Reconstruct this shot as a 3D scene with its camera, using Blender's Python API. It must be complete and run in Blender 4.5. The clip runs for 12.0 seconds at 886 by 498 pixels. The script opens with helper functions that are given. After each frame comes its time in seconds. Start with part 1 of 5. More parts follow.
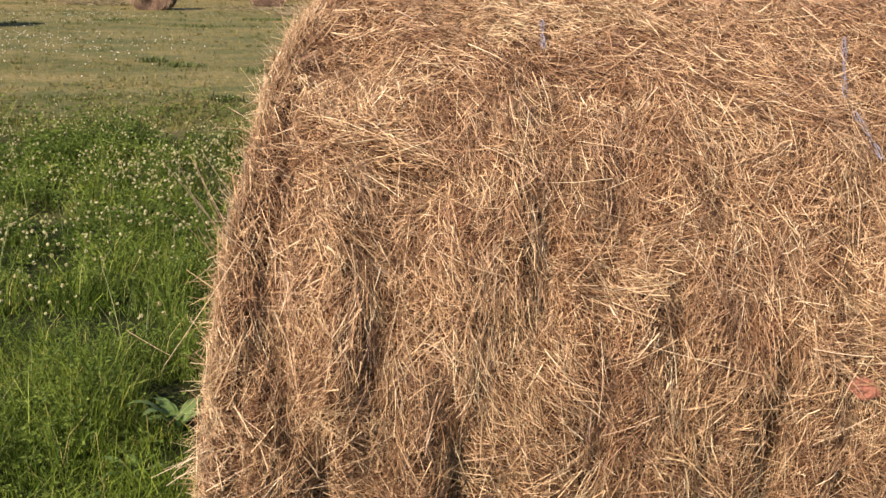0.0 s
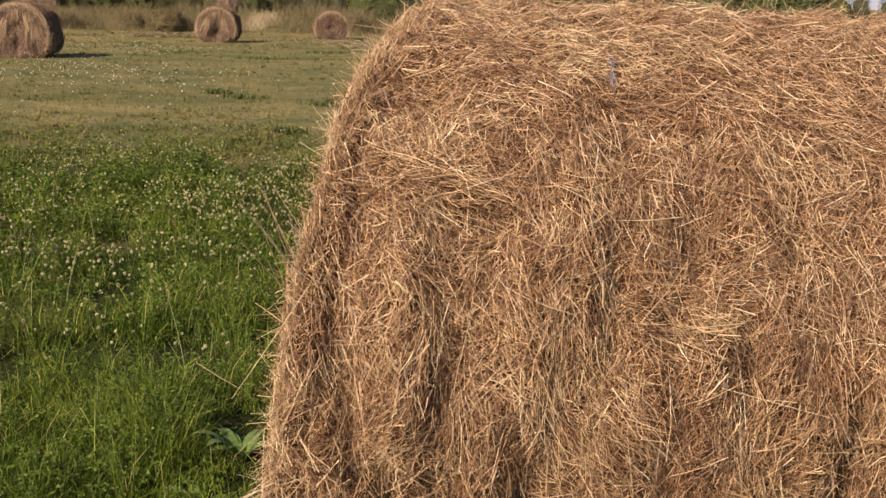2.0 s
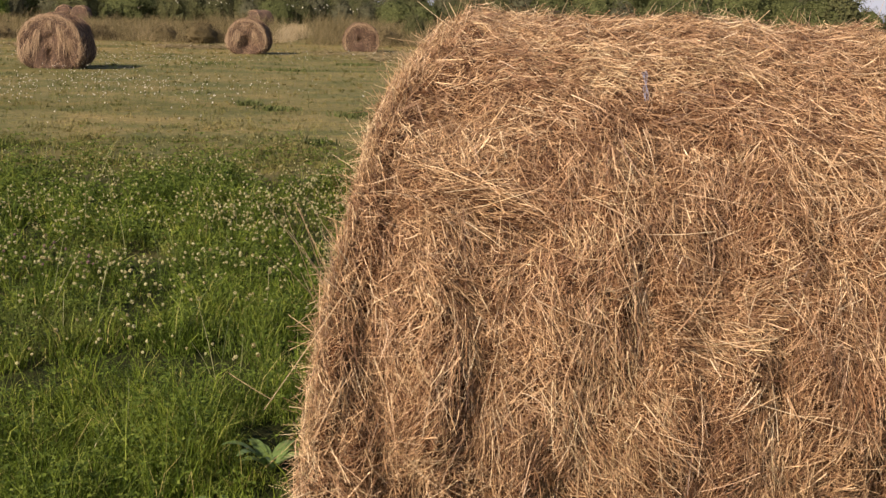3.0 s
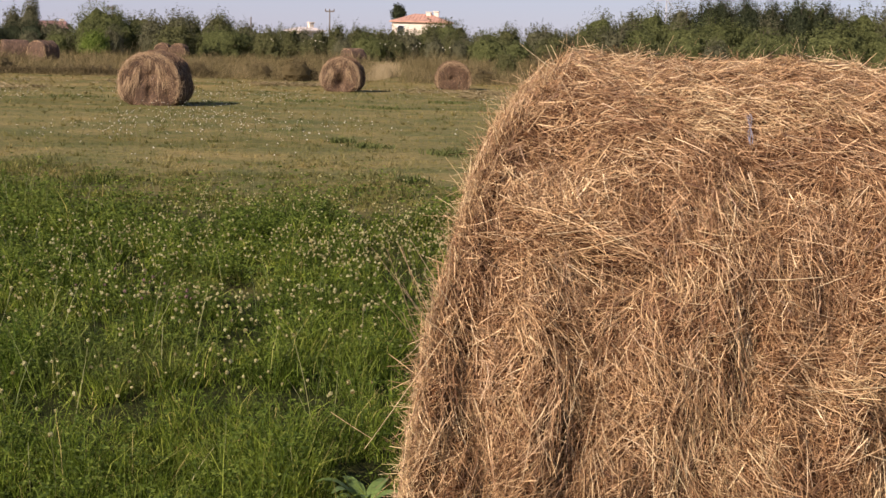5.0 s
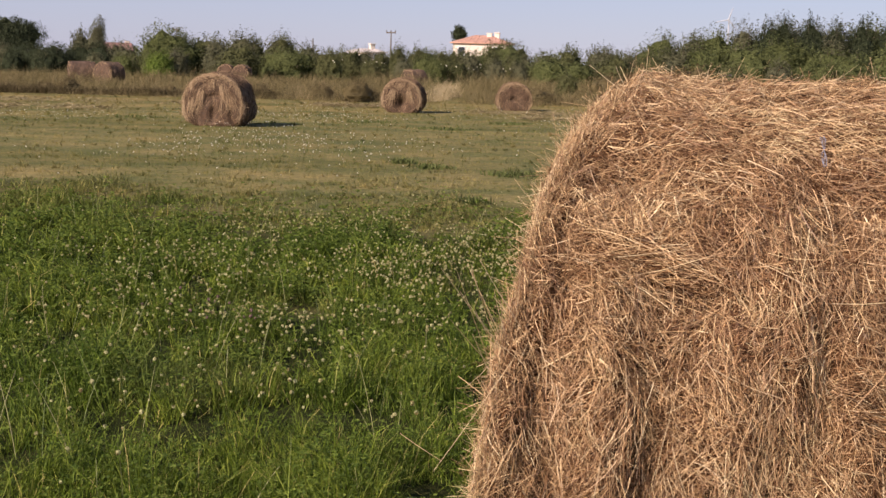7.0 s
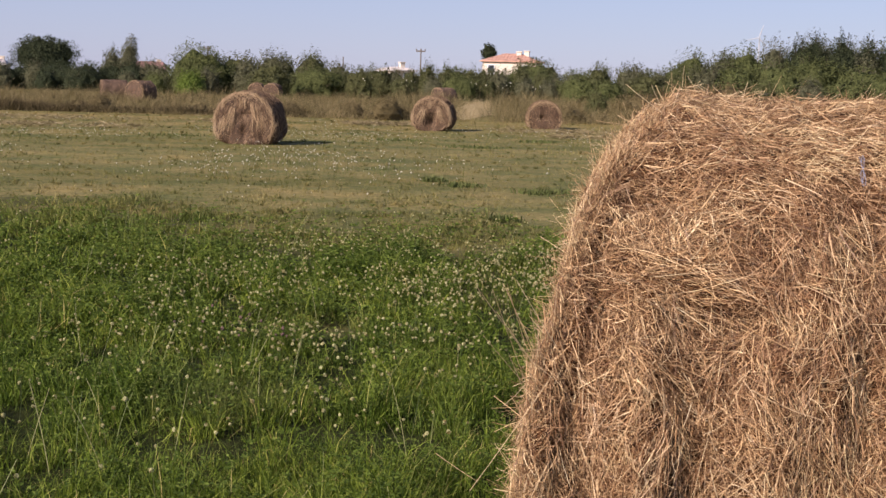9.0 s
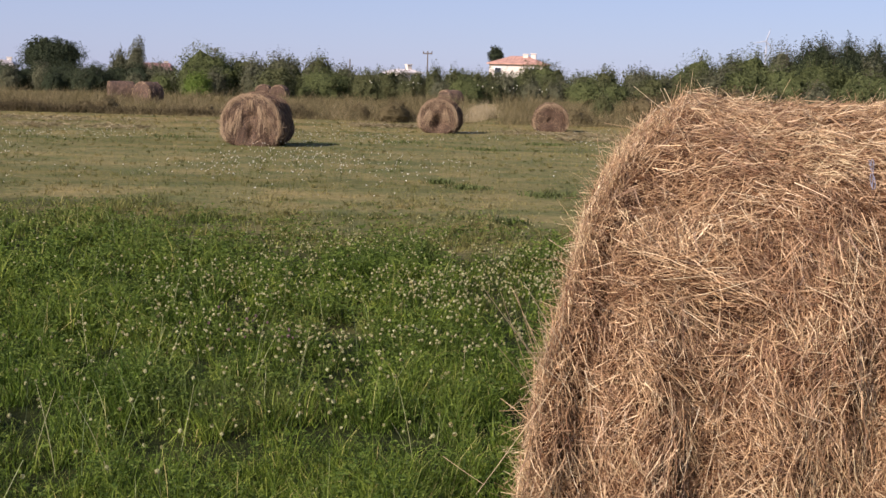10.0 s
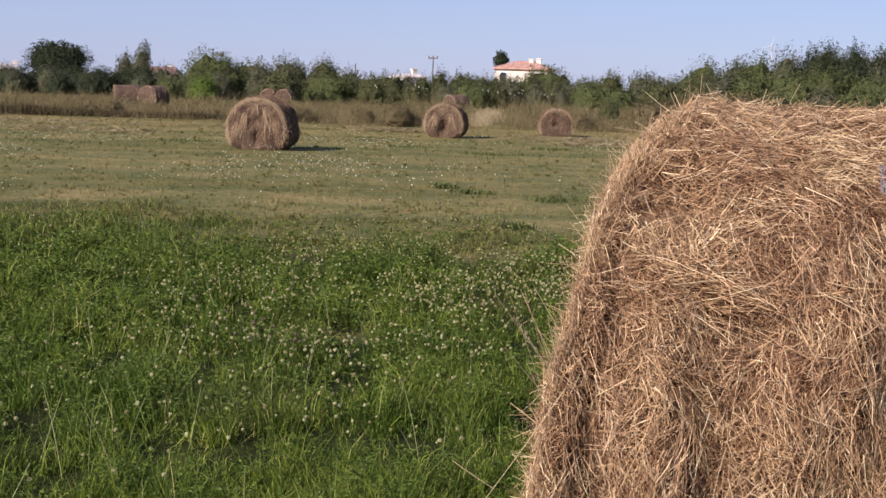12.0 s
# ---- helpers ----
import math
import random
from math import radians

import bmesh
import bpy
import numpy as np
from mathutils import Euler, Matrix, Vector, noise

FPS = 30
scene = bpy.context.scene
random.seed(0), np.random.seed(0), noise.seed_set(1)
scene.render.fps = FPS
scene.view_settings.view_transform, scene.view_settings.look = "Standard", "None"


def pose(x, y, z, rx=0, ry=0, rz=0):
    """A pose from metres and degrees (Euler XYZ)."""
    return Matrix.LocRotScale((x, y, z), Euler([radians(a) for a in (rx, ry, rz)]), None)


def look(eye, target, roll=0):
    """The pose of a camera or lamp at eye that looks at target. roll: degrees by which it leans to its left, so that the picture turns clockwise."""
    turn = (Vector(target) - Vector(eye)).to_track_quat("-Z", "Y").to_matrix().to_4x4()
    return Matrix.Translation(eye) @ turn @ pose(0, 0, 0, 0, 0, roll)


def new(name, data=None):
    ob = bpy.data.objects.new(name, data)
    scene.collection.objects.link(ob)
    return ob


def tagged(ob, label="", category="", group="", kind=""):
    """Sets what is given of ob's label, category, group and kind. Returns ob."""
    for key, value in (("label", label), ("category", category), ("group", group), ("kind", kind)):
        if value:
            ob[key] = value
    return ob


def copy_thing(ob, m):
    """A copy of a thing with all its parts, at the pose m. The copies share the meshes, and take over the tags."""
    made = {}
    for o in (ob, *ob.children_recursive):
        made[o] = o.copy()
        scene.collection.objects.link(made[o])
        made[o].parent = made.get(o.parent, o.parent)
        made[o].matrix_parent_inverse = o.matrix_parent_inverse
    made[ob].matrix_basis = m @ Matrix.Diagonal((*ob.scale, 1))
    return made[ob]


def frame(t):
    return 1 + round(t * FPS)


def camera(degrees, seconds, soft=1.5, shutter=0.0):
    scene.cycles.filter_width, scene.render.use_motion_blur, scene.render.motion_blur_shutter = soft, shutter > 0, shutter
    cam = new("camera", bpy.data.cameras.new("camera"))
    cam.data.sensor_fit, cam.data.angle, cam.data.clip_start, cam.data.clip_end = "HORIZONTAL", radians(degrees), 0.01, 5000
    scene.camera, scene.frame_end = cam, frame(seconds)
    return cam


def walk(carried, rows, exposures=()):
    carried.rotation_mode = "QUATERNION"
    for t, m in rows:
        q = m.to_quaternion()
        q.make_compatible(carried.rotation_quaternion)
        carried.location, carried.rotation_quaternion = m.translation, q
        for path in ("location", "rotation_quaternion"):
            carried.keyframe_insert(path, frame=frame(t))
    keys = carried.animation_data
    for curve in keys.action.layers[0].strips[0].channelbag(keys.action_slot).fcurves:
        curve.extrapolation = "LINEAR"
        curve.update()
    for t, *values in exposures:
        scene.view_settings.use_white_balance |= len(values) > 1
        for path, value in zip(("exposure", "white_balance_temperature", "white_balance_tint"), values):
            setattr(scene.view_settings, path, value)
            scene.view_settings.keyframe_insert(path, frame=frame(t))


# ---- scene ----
cam = camera(36.32, 12.0, soft=1.5)


def aim(x, y, z, yaw, pitch, roll):
    """Camera pose: yaw to the left from +y, pitch up, roll clockwise in the picture."""
    ahead = Vector((-math.sin(radians(yaw)) * math.cos(radians(pitch)), math.cos(radians(yaw)) * math.cos(radians(pitch)), math.sin(radians(pitch))))
    return look((x, y, z), Vector((x, y, z)) + ahead, roll)


# seconds, x, y, z, yaw, pitch, roll
PATH = [
    (0.0, 0.093, -0.017, 1.385, -11.94, -11.80, 1.10),
    (0.5, 0.090, -0.014, 1.388, -11.33, -11.46, 1.40),
    (1.0, 0.085, -0.014, 1.389, -10.78, -11.05, 1.32),
    (1.5, 0.080, -0.012, 1.389, -10.03, -10.69, 1.42),
    (2.0, 0.076, -0.013, 1.391, -9.38, -10.47, 1.34),
    (2.5, 0.072, -0.012, 1.391, -8.75, -10.24, 1.38),
    (3.0, 0.067, -0.017, 1.393, -8.17, -9.98, 1.50),
    (5.0, 0.043, -0.019, 1.401, -4.31, -8.50, 1.57),
    (5.5, 0.036, -0.019, 1.402, -3.41, -8.18, 1.62),
    (6.0, 0.032, -0.019, 1.403, -2.73, -7.99, 1.72),
    (6.5, 0.028, -0.017, 1.402, -2.17, -7.86, 1.73),
    (7.0, 0.024, -0.015, 1.402, -1.74, -7.69, 1.52),
    (9.0, 0.012, -0.008, 1.403, -0.47, -6.96, 1.47),
    (9.5, 0.009, -0.008, 1.403, -0.31, -6.89, 1.69),
    (10.0, 0.009, -0.002, 1.402, -0.21, -6.87, 1.65),
    (10.5, 0.008, -0.001, 1.402, -0.18, -6.85, 1.60),
    (11.0, 0.006, 0.002, 1.402, -0.15, -6.74, 1.44),
    (11.5, 0.003, 0.005, 1.400, -0.05, -6.71, 1.69),
    (12.0, -0.000, 0.000, 1.400, 0.00, -6.68, 1.80),
]
walk(cam, [(t, aim(*row)) for t, *row in PATH], exposures=((0.0, 0.96, 6500, 20), (1.0, 0.70, 6900, 22), (3.0, 0.66, 6950, 22), (6.0, 0.63, 6750, 23), (9.0, 0.65, 6400, 23), (9.7, 0.65, 6150, 22), (12.0, 0.65, 5950, 22)))

# ---- daylight: clear late-afternoon sky, sun from the side and a little behind the camera ----
SUN_EL, SUN_BACK = 31.0, 44.0
to_sun = Vector((-math.cos(radians(SUN_EL)) * math.cos(radians(SUN_BACK)), -math.cos(radians(SUN_EL)) * math.sin(radians(SUN_BACK)), math.sin(radians(SUN_EL))))
world = bpy.data.worlds.new("sky")
scene.world = world
world.use_nodes = True
wn = world.node_tree.nodes
sky = wn.new("ShaderNodeTexSky")
sky.sky_type = "NISHITA"
sky.sun_disc = False
sky.sun_elevation = radians(SUN_EL)
sky.sun_rotation = math.atan2(to_sun.x, to_sun.y)
sky.air_density, sky.dust_density, sky.ozone_density = 1.0, 0.15, 5.0
wn["Background"].inputs["Strength"].default_value = 0.066
haze = wn.new("ShaderNodeMix")
haze.data_type = "RGBA"
sky_way = wn.new("ShaderNodeTexCoord")
sky_up = wn.new("ShaderNodeSeparateXYZ")
sky_low = wn.new("ShaderNodeMapRange")
sky_low.inputs["From Max"].default_value, sky_low.inputs["To Min"].default_value, sky_low.inputs["To Max"].default_value = 0.5, 0.65, 0.1
world.node_tree.links.new(sky_way.outputs["Generated"], sky_up.inputs[0])
world.node_tree.links.new(sky_up.outputs[2], sky_low.inputs["Value"])
world.node_tree.links.new(sky_low.outputs[0], haze.inputs[0])
haze.inputs[7].default_value = (4.4, 4.9, 6.9, 1)
world.node_tree.links.new(sky.outputs[0], haze.inputs[6])
world.node_tree.links.new(haze.outputs[2], wn["Background"].inputs["Color"])
sun = new("sun", bpy.data.lights.new("sun", "SUN"))
sun.data.energy, sun.data.angle, sun.data.color = 5.0, radians(0.6), (1.0, 0.90, 0.76)
sun.matrix_world = look(to_sun * 50, (0, 0, 0))


# ---- materials ----
def material(name):
    m = bpy.data.materials.new(name)
    m.use_nodes = True
    nt = m.node_tree
    nt.nodes.clear()
    out = nt.nodes.new("ShaderNodeOutputMaterial")
    return m, nt.nodes, nt.links, out


def ramp(nodes, stops, interp="LINEAR"):
    r = nodes.new("ShaderNodeValToRGB")
    r.color_ramp.interpolation = interp
    el = r.color_ramp.elements
    while len(el) < len(stops):
        el.new(0.5)
    for e, (p, c) in zip(el, stops):
        e.position, e.color = p, (*c, 1)
    return r


def noise_tex(nodes, links, coord, scale, detail=4, rough=0.6):
    n = nodes.new("ShaderNodeTexNoise")
    n.inputs["Scale"].default_value, n.inputs["Detail"].default_value, n.inputs["Roughness"].default_value = scale, detail, rough
    links.new(coord, n.inputs["Vector"])
    return n


def mixed(nodes, links, fac, a, b, mode="MIX"):
    m = nodes.new("ShaderNodeMix")
    m.data_type, m.blend_type = "RGBA", mode
    for k, v in ((0, fac), (6, a), (7, b)):
        if isinstance(v, (int, float)):
            m.inputs[k].default_value = v
        elif isinstance(v, tuple):
            m.inputs[k].default_value = (*v, 1)
        else:
            links.new(v, m.inputs[k])
    return m.outputs[2]


def calc(nodes, links, op, a, b=0.0, clamp=False):
    m = nodes.new("ShaderNodeMath")
    m.operation, m.use_clamp = op, clamp
    for k, v in ((0, a), (1, b)):
        if isinstance(v, (int, float)):
            m.inputs[k].default_value = v
        else:
            links.new(v, m.inputs[k])
    return m.outputs[0]


def fibre_material(name, stops, patch, thin=0.25, rough=0.6, per="island", patch_scale=3.0, patch_amount=0.5, gloss=0.3, pale=None):
    """Dry or green plant fibre: hue by piece, larger patches, light shining through."""
    m, n, l, out = material(name)
    geo = n.new("ShaderNodeNewGeometry")
    if per == "island":
        rnd = geo.outputs["Random Per Island"]
    else:
        rnd = n.new("ShaderNodeObjectInfo").outputs["Random"]
    r = ramp(n, stops)
    l.new(rnd, r.inputs[0])
    big = noise_tex(n, l, geo.outputs["Position"], patch_scale, 3)
    pr = ramp(n, [(0.38, (0, 0, 0)), (0.66, (1, 1, 1))])
    l.new(big.outputs[0], pr.inputs[0])
    fac = calc(n, l, "MULTIPLY", pr.outputs[0], patch_amount)
    tint = mixed(n, l, fac, r.outputs[0], patch, "MULTIPLY")
    if pale:
        worn = noise_tex(n, l, geo.outputs["Position"], patch_scale * 1.7, 3)
        wr = ramp(n, [(0.52, (0, 0, 0)), (0.70, (1, 1, 1))])
        l.new(worn.outputs[1], wr.inputs[0])
        tint = mixed(n, l, wr.outputs[0], tint, mixed(n, l, 1.0, tint, pale, "MULTIPLY"))
    grain = noise_tex(n, l, geo.outputs["Position"], 90.0, 2)
    gr = ramp(n, [(0.3, (0.78, 0.78, 0.78)), (0.7, (1.12, 1.12, 1.12))])
    l.new(grain.outputs[0], gr.inputs[0])
    col = mixed(n, l, 1.0, tint, gr.outputs[0], "MULTIPLY")
    b = n.new("ShaderNodeBsdfPrincipled")
    b.inputs["Roughness"].default_value = rough
    b.inputs["Specular IOR Level"].default_value = gloss
    l.new(col, b.inputs["Base Color"])
    t = n.new("ShaderNodeBsdfTranslucent")
    l.new(col, t.inputs["Color"])
    mix = n.new("ShaderNodeMixShader")
    mix.inputs[0].default_value = thin
    l.new(b.outputs[0], mix.inputs[1])
    l.new(t.outputs[0], mix.inputs[2])
    l.new(mix.outputs[0], out.inputs[0])
    return m


def plain_material(name, colour, rough=0.8, vary=0.25, scale=4.0, metal=0.0, bump=0.0):
    m, n, l, out = material(name)
    geo = n.new("ShaderNodeNewGeometry")
    a = noise_tex(n, l, geo.outputs["Position"], scale, 5)
    b2 = noise_tex(n, l, geo.outputs["Position"], scale * 9, 3)
    s = calc(n, l, "ADD", a.outputs[0], calc(n, l, "MULTIPLY", b2.outputs[0], 0.5))
    r = ramp(n, [(0.4, tuple(c * (1 - vary) for c in colour)), (1.1, tuple(min(1, c * (1 + vary)) for c in colour))])
    l.new(s, r.inputs[0])
    b = n.new("ShaderNodeBsdfPrincipled")
    b.inputs["Roughness"].default_value, b.inputs["Metallic"].default_value = rough, metal
    l.new(r.outputs[0], b.inputs["Base Color"])
    if bump:
        bp = n.new("ShaderNodeBump")
        bp.inputs["Strength"].default_value, bp.inputs["Distance"].default_value = bump, 0.02
        l.new(s, bp.inputs["Height"])
        l.new(bp.outputs[0], b.inputs["Normal"])
    l.new(b.outputs[0], out.inputs[0])
    return m


def packed_material(name):
    """Tightly rolled hay: fine stalks crossing one another in three directions, the shade between them painted
    near-black.
    """
    m, n, l, out = material(name)
    geo = n.new("ShaderNodeNewGeometry")
    height = None
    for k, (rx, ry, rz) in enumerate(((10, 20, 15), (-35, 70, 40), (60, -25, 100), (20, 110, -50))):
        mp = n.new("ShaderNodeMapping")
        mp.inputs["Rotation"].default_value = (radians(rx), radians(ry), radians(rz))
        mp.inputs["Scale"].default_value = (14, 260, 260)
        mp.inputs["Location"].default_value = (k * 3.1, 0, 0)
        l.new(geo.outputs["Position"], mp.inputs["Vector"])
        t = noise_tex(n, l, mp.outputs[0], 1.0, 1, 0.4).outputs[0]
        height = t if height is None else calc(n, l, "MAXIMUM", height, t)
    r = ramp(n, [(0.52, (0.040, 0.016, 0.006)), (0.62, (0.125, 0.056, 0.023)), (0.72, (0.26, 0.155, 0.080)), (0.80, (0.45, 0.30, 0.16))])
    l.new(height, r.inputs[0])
    b = n.new("ShaderNodeBsdfPrincipled")
    b.inputs["Roughness"].default_value, b.inputs["Specular IOR Level"].default_value = 0.9, 0.1
    l.new(r.outputs[0], b.inputs["Base Color"])
    bp = n.new("ShaderNodeBump")
    bp.inputs["Strength"].default_value, bp.inputs["Distance"].default_value = 1.0, 0.012
    l.new(height, bp.inputs["Height"])
    l.new(bp.outputs[0], b.inputs["Normal"])
    l.new(b.outputs[0], out.inputs[0])
    return m


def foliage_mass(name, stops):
    """The inside of a crown, its shade put into darker leaf colours: small leaves and twigs seen as a broken, rough
    mass.
    """
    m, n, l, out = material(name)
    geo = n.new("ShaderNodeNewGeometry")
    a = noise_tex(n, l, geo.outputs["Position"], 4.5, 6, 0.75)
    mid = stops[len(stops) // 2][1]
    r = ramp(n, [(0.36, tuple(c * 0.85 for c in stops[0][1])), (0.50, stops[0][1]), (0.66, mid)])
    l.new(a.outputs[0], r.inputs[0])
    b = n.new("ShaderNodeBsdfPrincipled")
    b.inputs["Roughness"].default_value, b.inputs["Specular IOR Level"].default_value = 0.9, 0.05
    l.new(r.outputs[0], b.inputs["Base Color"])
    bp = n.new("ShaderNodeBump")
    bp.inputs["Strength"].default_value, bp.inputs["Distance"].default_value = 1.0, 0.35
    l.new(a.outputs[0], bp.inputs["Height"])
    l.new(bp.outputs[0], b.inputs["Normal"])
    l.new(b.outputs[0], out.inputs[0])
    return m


def dryness(n, l):
    """0 in the lush clover patch by the bale, 1 on the mown, dried field; edge wanders."""
    geo = n.new("ShaderNodeNewGeometry")
    sep = n.new("ShaderNodeSeparateXYZ")
    l.new(geo.outputs["Position"], sep.inputs[0])
    edge = noise_tex(n, l, geo.outputs["Position"], 0.55, 4, 0.6)
    wander = calc(n, l, "MULTIPLY", calc(n, l, "SUBTRACT", edge.outputs[0], 0.5), 7.0)
    line = calc(n, l, "ADD", sep.outputs[1], calc(n, l, "MULTIPLY", sep.outputs[0], 0.55))
    d = calc(n, l, "DIVIDE", calc(n, l, "SUBTRACT", calc(n, l, "ADD", line, wander), GREEN_END - 1.0), 4.6, True)
    bare = noise_tex(n, l, geo.outputs["Position"], 0.9, 3, 0.6)
    spot = calc(n, l, "MULTIPLY", calc(n, l, "SUBTRACT", bare.outputs[0], 0.575), 6.0, True)
    dist = n.new("ShaderNodeVectorMath")
    dist.operation = "DISTANCE"
    l.new(geo.outputs["Position"], dist.inputs[0])
    dist.inputs[1].default_value = (-0.85, 5.6, 0)
    near_spot = calc(n, l, "ADD", dist.outputs["Value"], calc(n, l, "MULTIPLY", bare.outputs[0], 0.6))
    worn = calc(n, l, "MULTIPLY", calc(n, l, "SUBTRACT", 0.72, near_spot), 2.6, True)
    return geo, calc(n, l, "MAXIMUM", d, calc(n, l, "MULTIPLY", calc(n, l, "MAXIMUM", spot, worn), 0.75))


def field_material(name, leaf):
    """Ground sheet and its grass: green clover turf giving way to olive and straw-coloured stubble."""
    m, n, l, out = material(name)
    geo, dry = dryness(n, l)
    if leaf:
        rnd = geo.outputs["Random Per Island"]
        green = ramp(n, GREEN_BLADE)
        tan = ramp(n, DRY_BLADE)
        l.new(rnd, green.inputs[0])
        l.new(rnd, tan.inputs[0])
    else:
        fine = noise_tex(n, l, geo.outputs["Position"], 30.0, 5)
        # green part near-black: shade between the tussocks is painted into the ground
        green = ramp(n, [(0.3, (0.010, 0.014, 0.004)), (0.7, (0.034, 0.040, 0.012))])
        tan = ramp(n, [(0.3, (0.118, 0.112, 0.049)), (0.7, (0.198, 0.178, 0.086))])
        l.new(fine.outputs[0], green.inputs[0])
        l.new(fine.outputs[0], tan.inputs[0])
    stretch = n.new("ShaderNodeMapping")
    stretch.inputs["Scale"].default_value = (0.06, 0.24, 1)
    stretch.inputs["Rotation"].default_value = (0, 0, radians(8))
    l.new(geo.outputs["Position"], stretch.inputs["Vector"])
    rows = noise_tex(n, l, stretch.outputs[0], 1.0, 4, 0.55)
    rr = ramp(n, [(0.36, (0.84, 0.86, 0.74)), (0.50, (0.99, 1.0, 0.98)), (0.66, (1.22, 1.16, 1.12))])
    l.new(rows.outputs[0], rr.inputs[0])
    tan1 = mixed(n, l, 1.0, tan.outputs[0], rr.outputs[0], "MULTIPLY")
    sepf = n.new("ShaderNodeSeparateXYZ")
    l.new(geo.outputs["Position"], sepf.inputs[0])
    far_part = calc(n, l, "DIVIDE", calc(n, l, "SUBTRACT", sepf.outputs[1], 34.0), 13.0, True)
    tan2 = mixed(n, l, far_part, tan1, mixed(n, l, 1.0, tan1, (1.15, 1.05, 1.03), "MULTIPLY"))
    spots = noise_tex(n, l, geo.outputs["Position"], 0.8, 4)
    sp = ramp(n, [(0.35, (0.70, 0.79, 0.66)), (0.65, (1.34, 1.18, 1.10))])
    l.new(spots.outputs[0], sp.inputs[0])
    tuft = noise_tex(n, l, geo.outputs["Position"], 8.0, 3)
    tr = ramp(n, [(0.35, (0.68, 0.72, 0.68)), (0.65, (1.22, 1.20, 1.12))])
    l.new(tuft.outputs[0], tr.inputs[0])
    tone = mixed(n, l, 1.0, sp.outputs[0], tr.outputs[0], "MULTIPLY")
    col = mixed(n, l, 1.0, mixed(n, l, dry, green.outputs[0], tan2), tone, "MULTIPLY")
    b = n.new("ShaderNodeBsdfPrincipled")
    b.inputs["Roughness"].default_value = 0.62 if leaf else 0.95
    b.inputs["Specular IOR Level"].default_value = 0.16 if leaf else 0.08
    l.new(col, b.inputs["Base Color"])
    if leaf:
        t = n.new("ShaderNodeBsdfTranslucent")
        l.new(col, t.inputs["Color"])
        mix = n.new("ShaderNodeMixShader")
        mix.inputs[0].default_value = 0.25
        l.new(b.outputs[0], mix.inputs[1])
        l.new(t.outputs[0], mix.inputs[2])
        l.new(mix.outputs[0], out.inputs[0])
    else:
        bp = n.new("ShaderNodeBump")
        bp.inputs["Strength"].default_value, bp.inputs["Distance"].default_value = 0.6, 0.03
        l.new(fine.outputs[0], bp.inputs["Height"])
        l.new(bp.outputs[0], b.inputs["Normal"])
        l.new(b.outputs[0], out.inputs[0])
    return m


GREEN_END = 10.0
GREEN_BLADE = [(0.0, (0.025, 0.046, 0.005)), (0.3, (0.058, 0.099, 0.009)), (0.65, (0.123, 0.180, 0.020)), (0.94, (0.229, 0.282, 0.055)), (1.0, (0.405, 0.343, 0.153))]
DRY_BLADE = [(0.0, (0.116, 0.116, 0.043)), (0.4, (0.172, 0.162, 0.067)), (0.75, (0.209, 0.192, 0.087)), (1.0, (0.256, 0.228, 0.114))]
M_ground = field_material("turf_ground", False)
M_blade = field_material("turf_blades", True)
HAY = [(0.0, (0.130, 0.066, 0.032)), (0.28, (0.320, 0.188, 0.090)), (0.60, (0.579, 0.385, 0.195)), (0.86, (0.839, 0.620, 0.345)), (1.0, (0.920, 0.780, 0.497))]
M_straw = fibre_material("weathered_hay", HAY, (0.52, 0.41, 0.40), 0.10, 0.5, "island", 5.0, 0.9, 0.35, (1.25, 1.2, 1.12))
M_matted = fibre_material("matted_hay", [(0.0, (0.110, 0.056, 0.028)), (0.4, (0.309, 0.180, 0.088)), (0.75, (0.560, 0.360, 0.184)), (1.0, (0.839, 0.620, 0.350))], (0.62, 0.50, 0.50), 0.08, 0.6, "island", 4.0, 0.7, 0.25)
M_dark_hay = fibre_material("dark_weathered_hay", [(0.0, (0.085, 0.040, 0.020)), (0.4, (0.205, 0.112, 0.056)), (0.8, (0.350, 0.225, 0.122)), (1.0, (0.560, 0.420, 0.258))], (0.62, 0.52, 0.52), 0.08, 0.6, "island", 6.0, 0.6, 0.25)
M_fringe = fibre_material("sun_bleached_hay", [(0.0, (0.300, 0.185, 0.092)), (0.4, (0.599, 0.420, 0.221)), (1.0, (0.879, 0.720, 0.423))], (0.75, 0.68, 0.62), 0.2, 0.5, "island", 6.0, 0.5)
M_straw_one = fibre_material("pale_straw", [(0.0, (0.44, 0.30, 0.155)), (1.0, (0.74, 0.59, 0.36))], (0.8, 0.75, 0.7), 0.15, 0.45, "object", 5.0, 0.4)
# shade in the gaps between the stalks is part of this colour
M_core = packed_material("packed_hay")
# core colour lowered to stand for the shade between the stalks
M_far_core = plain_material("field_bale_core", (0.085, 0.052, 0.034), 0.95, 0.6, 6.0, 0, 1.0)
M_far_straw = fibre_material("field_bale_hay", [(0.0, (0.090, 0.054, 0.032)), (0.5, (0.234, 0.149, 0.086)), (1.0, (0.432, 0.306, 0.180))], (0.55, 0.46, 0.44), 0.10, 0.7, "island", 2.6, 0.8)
# paler hay for rims and locks: the sun on them is painted in
M_far_lit = fibre_material("field_bale_lit_hay", [(0.0, (0.26, 0.17, 0.095)), (1.0, (0.58, 0.43, 0.26))], (0.7, 0.62, 0.58), 0.12, 0.7, "island", 2.6, 0.5)
M_twine = plain_material("faded_blue_twine", (0.22, 0.225, 0.27), 0.6, 0.2, 30)
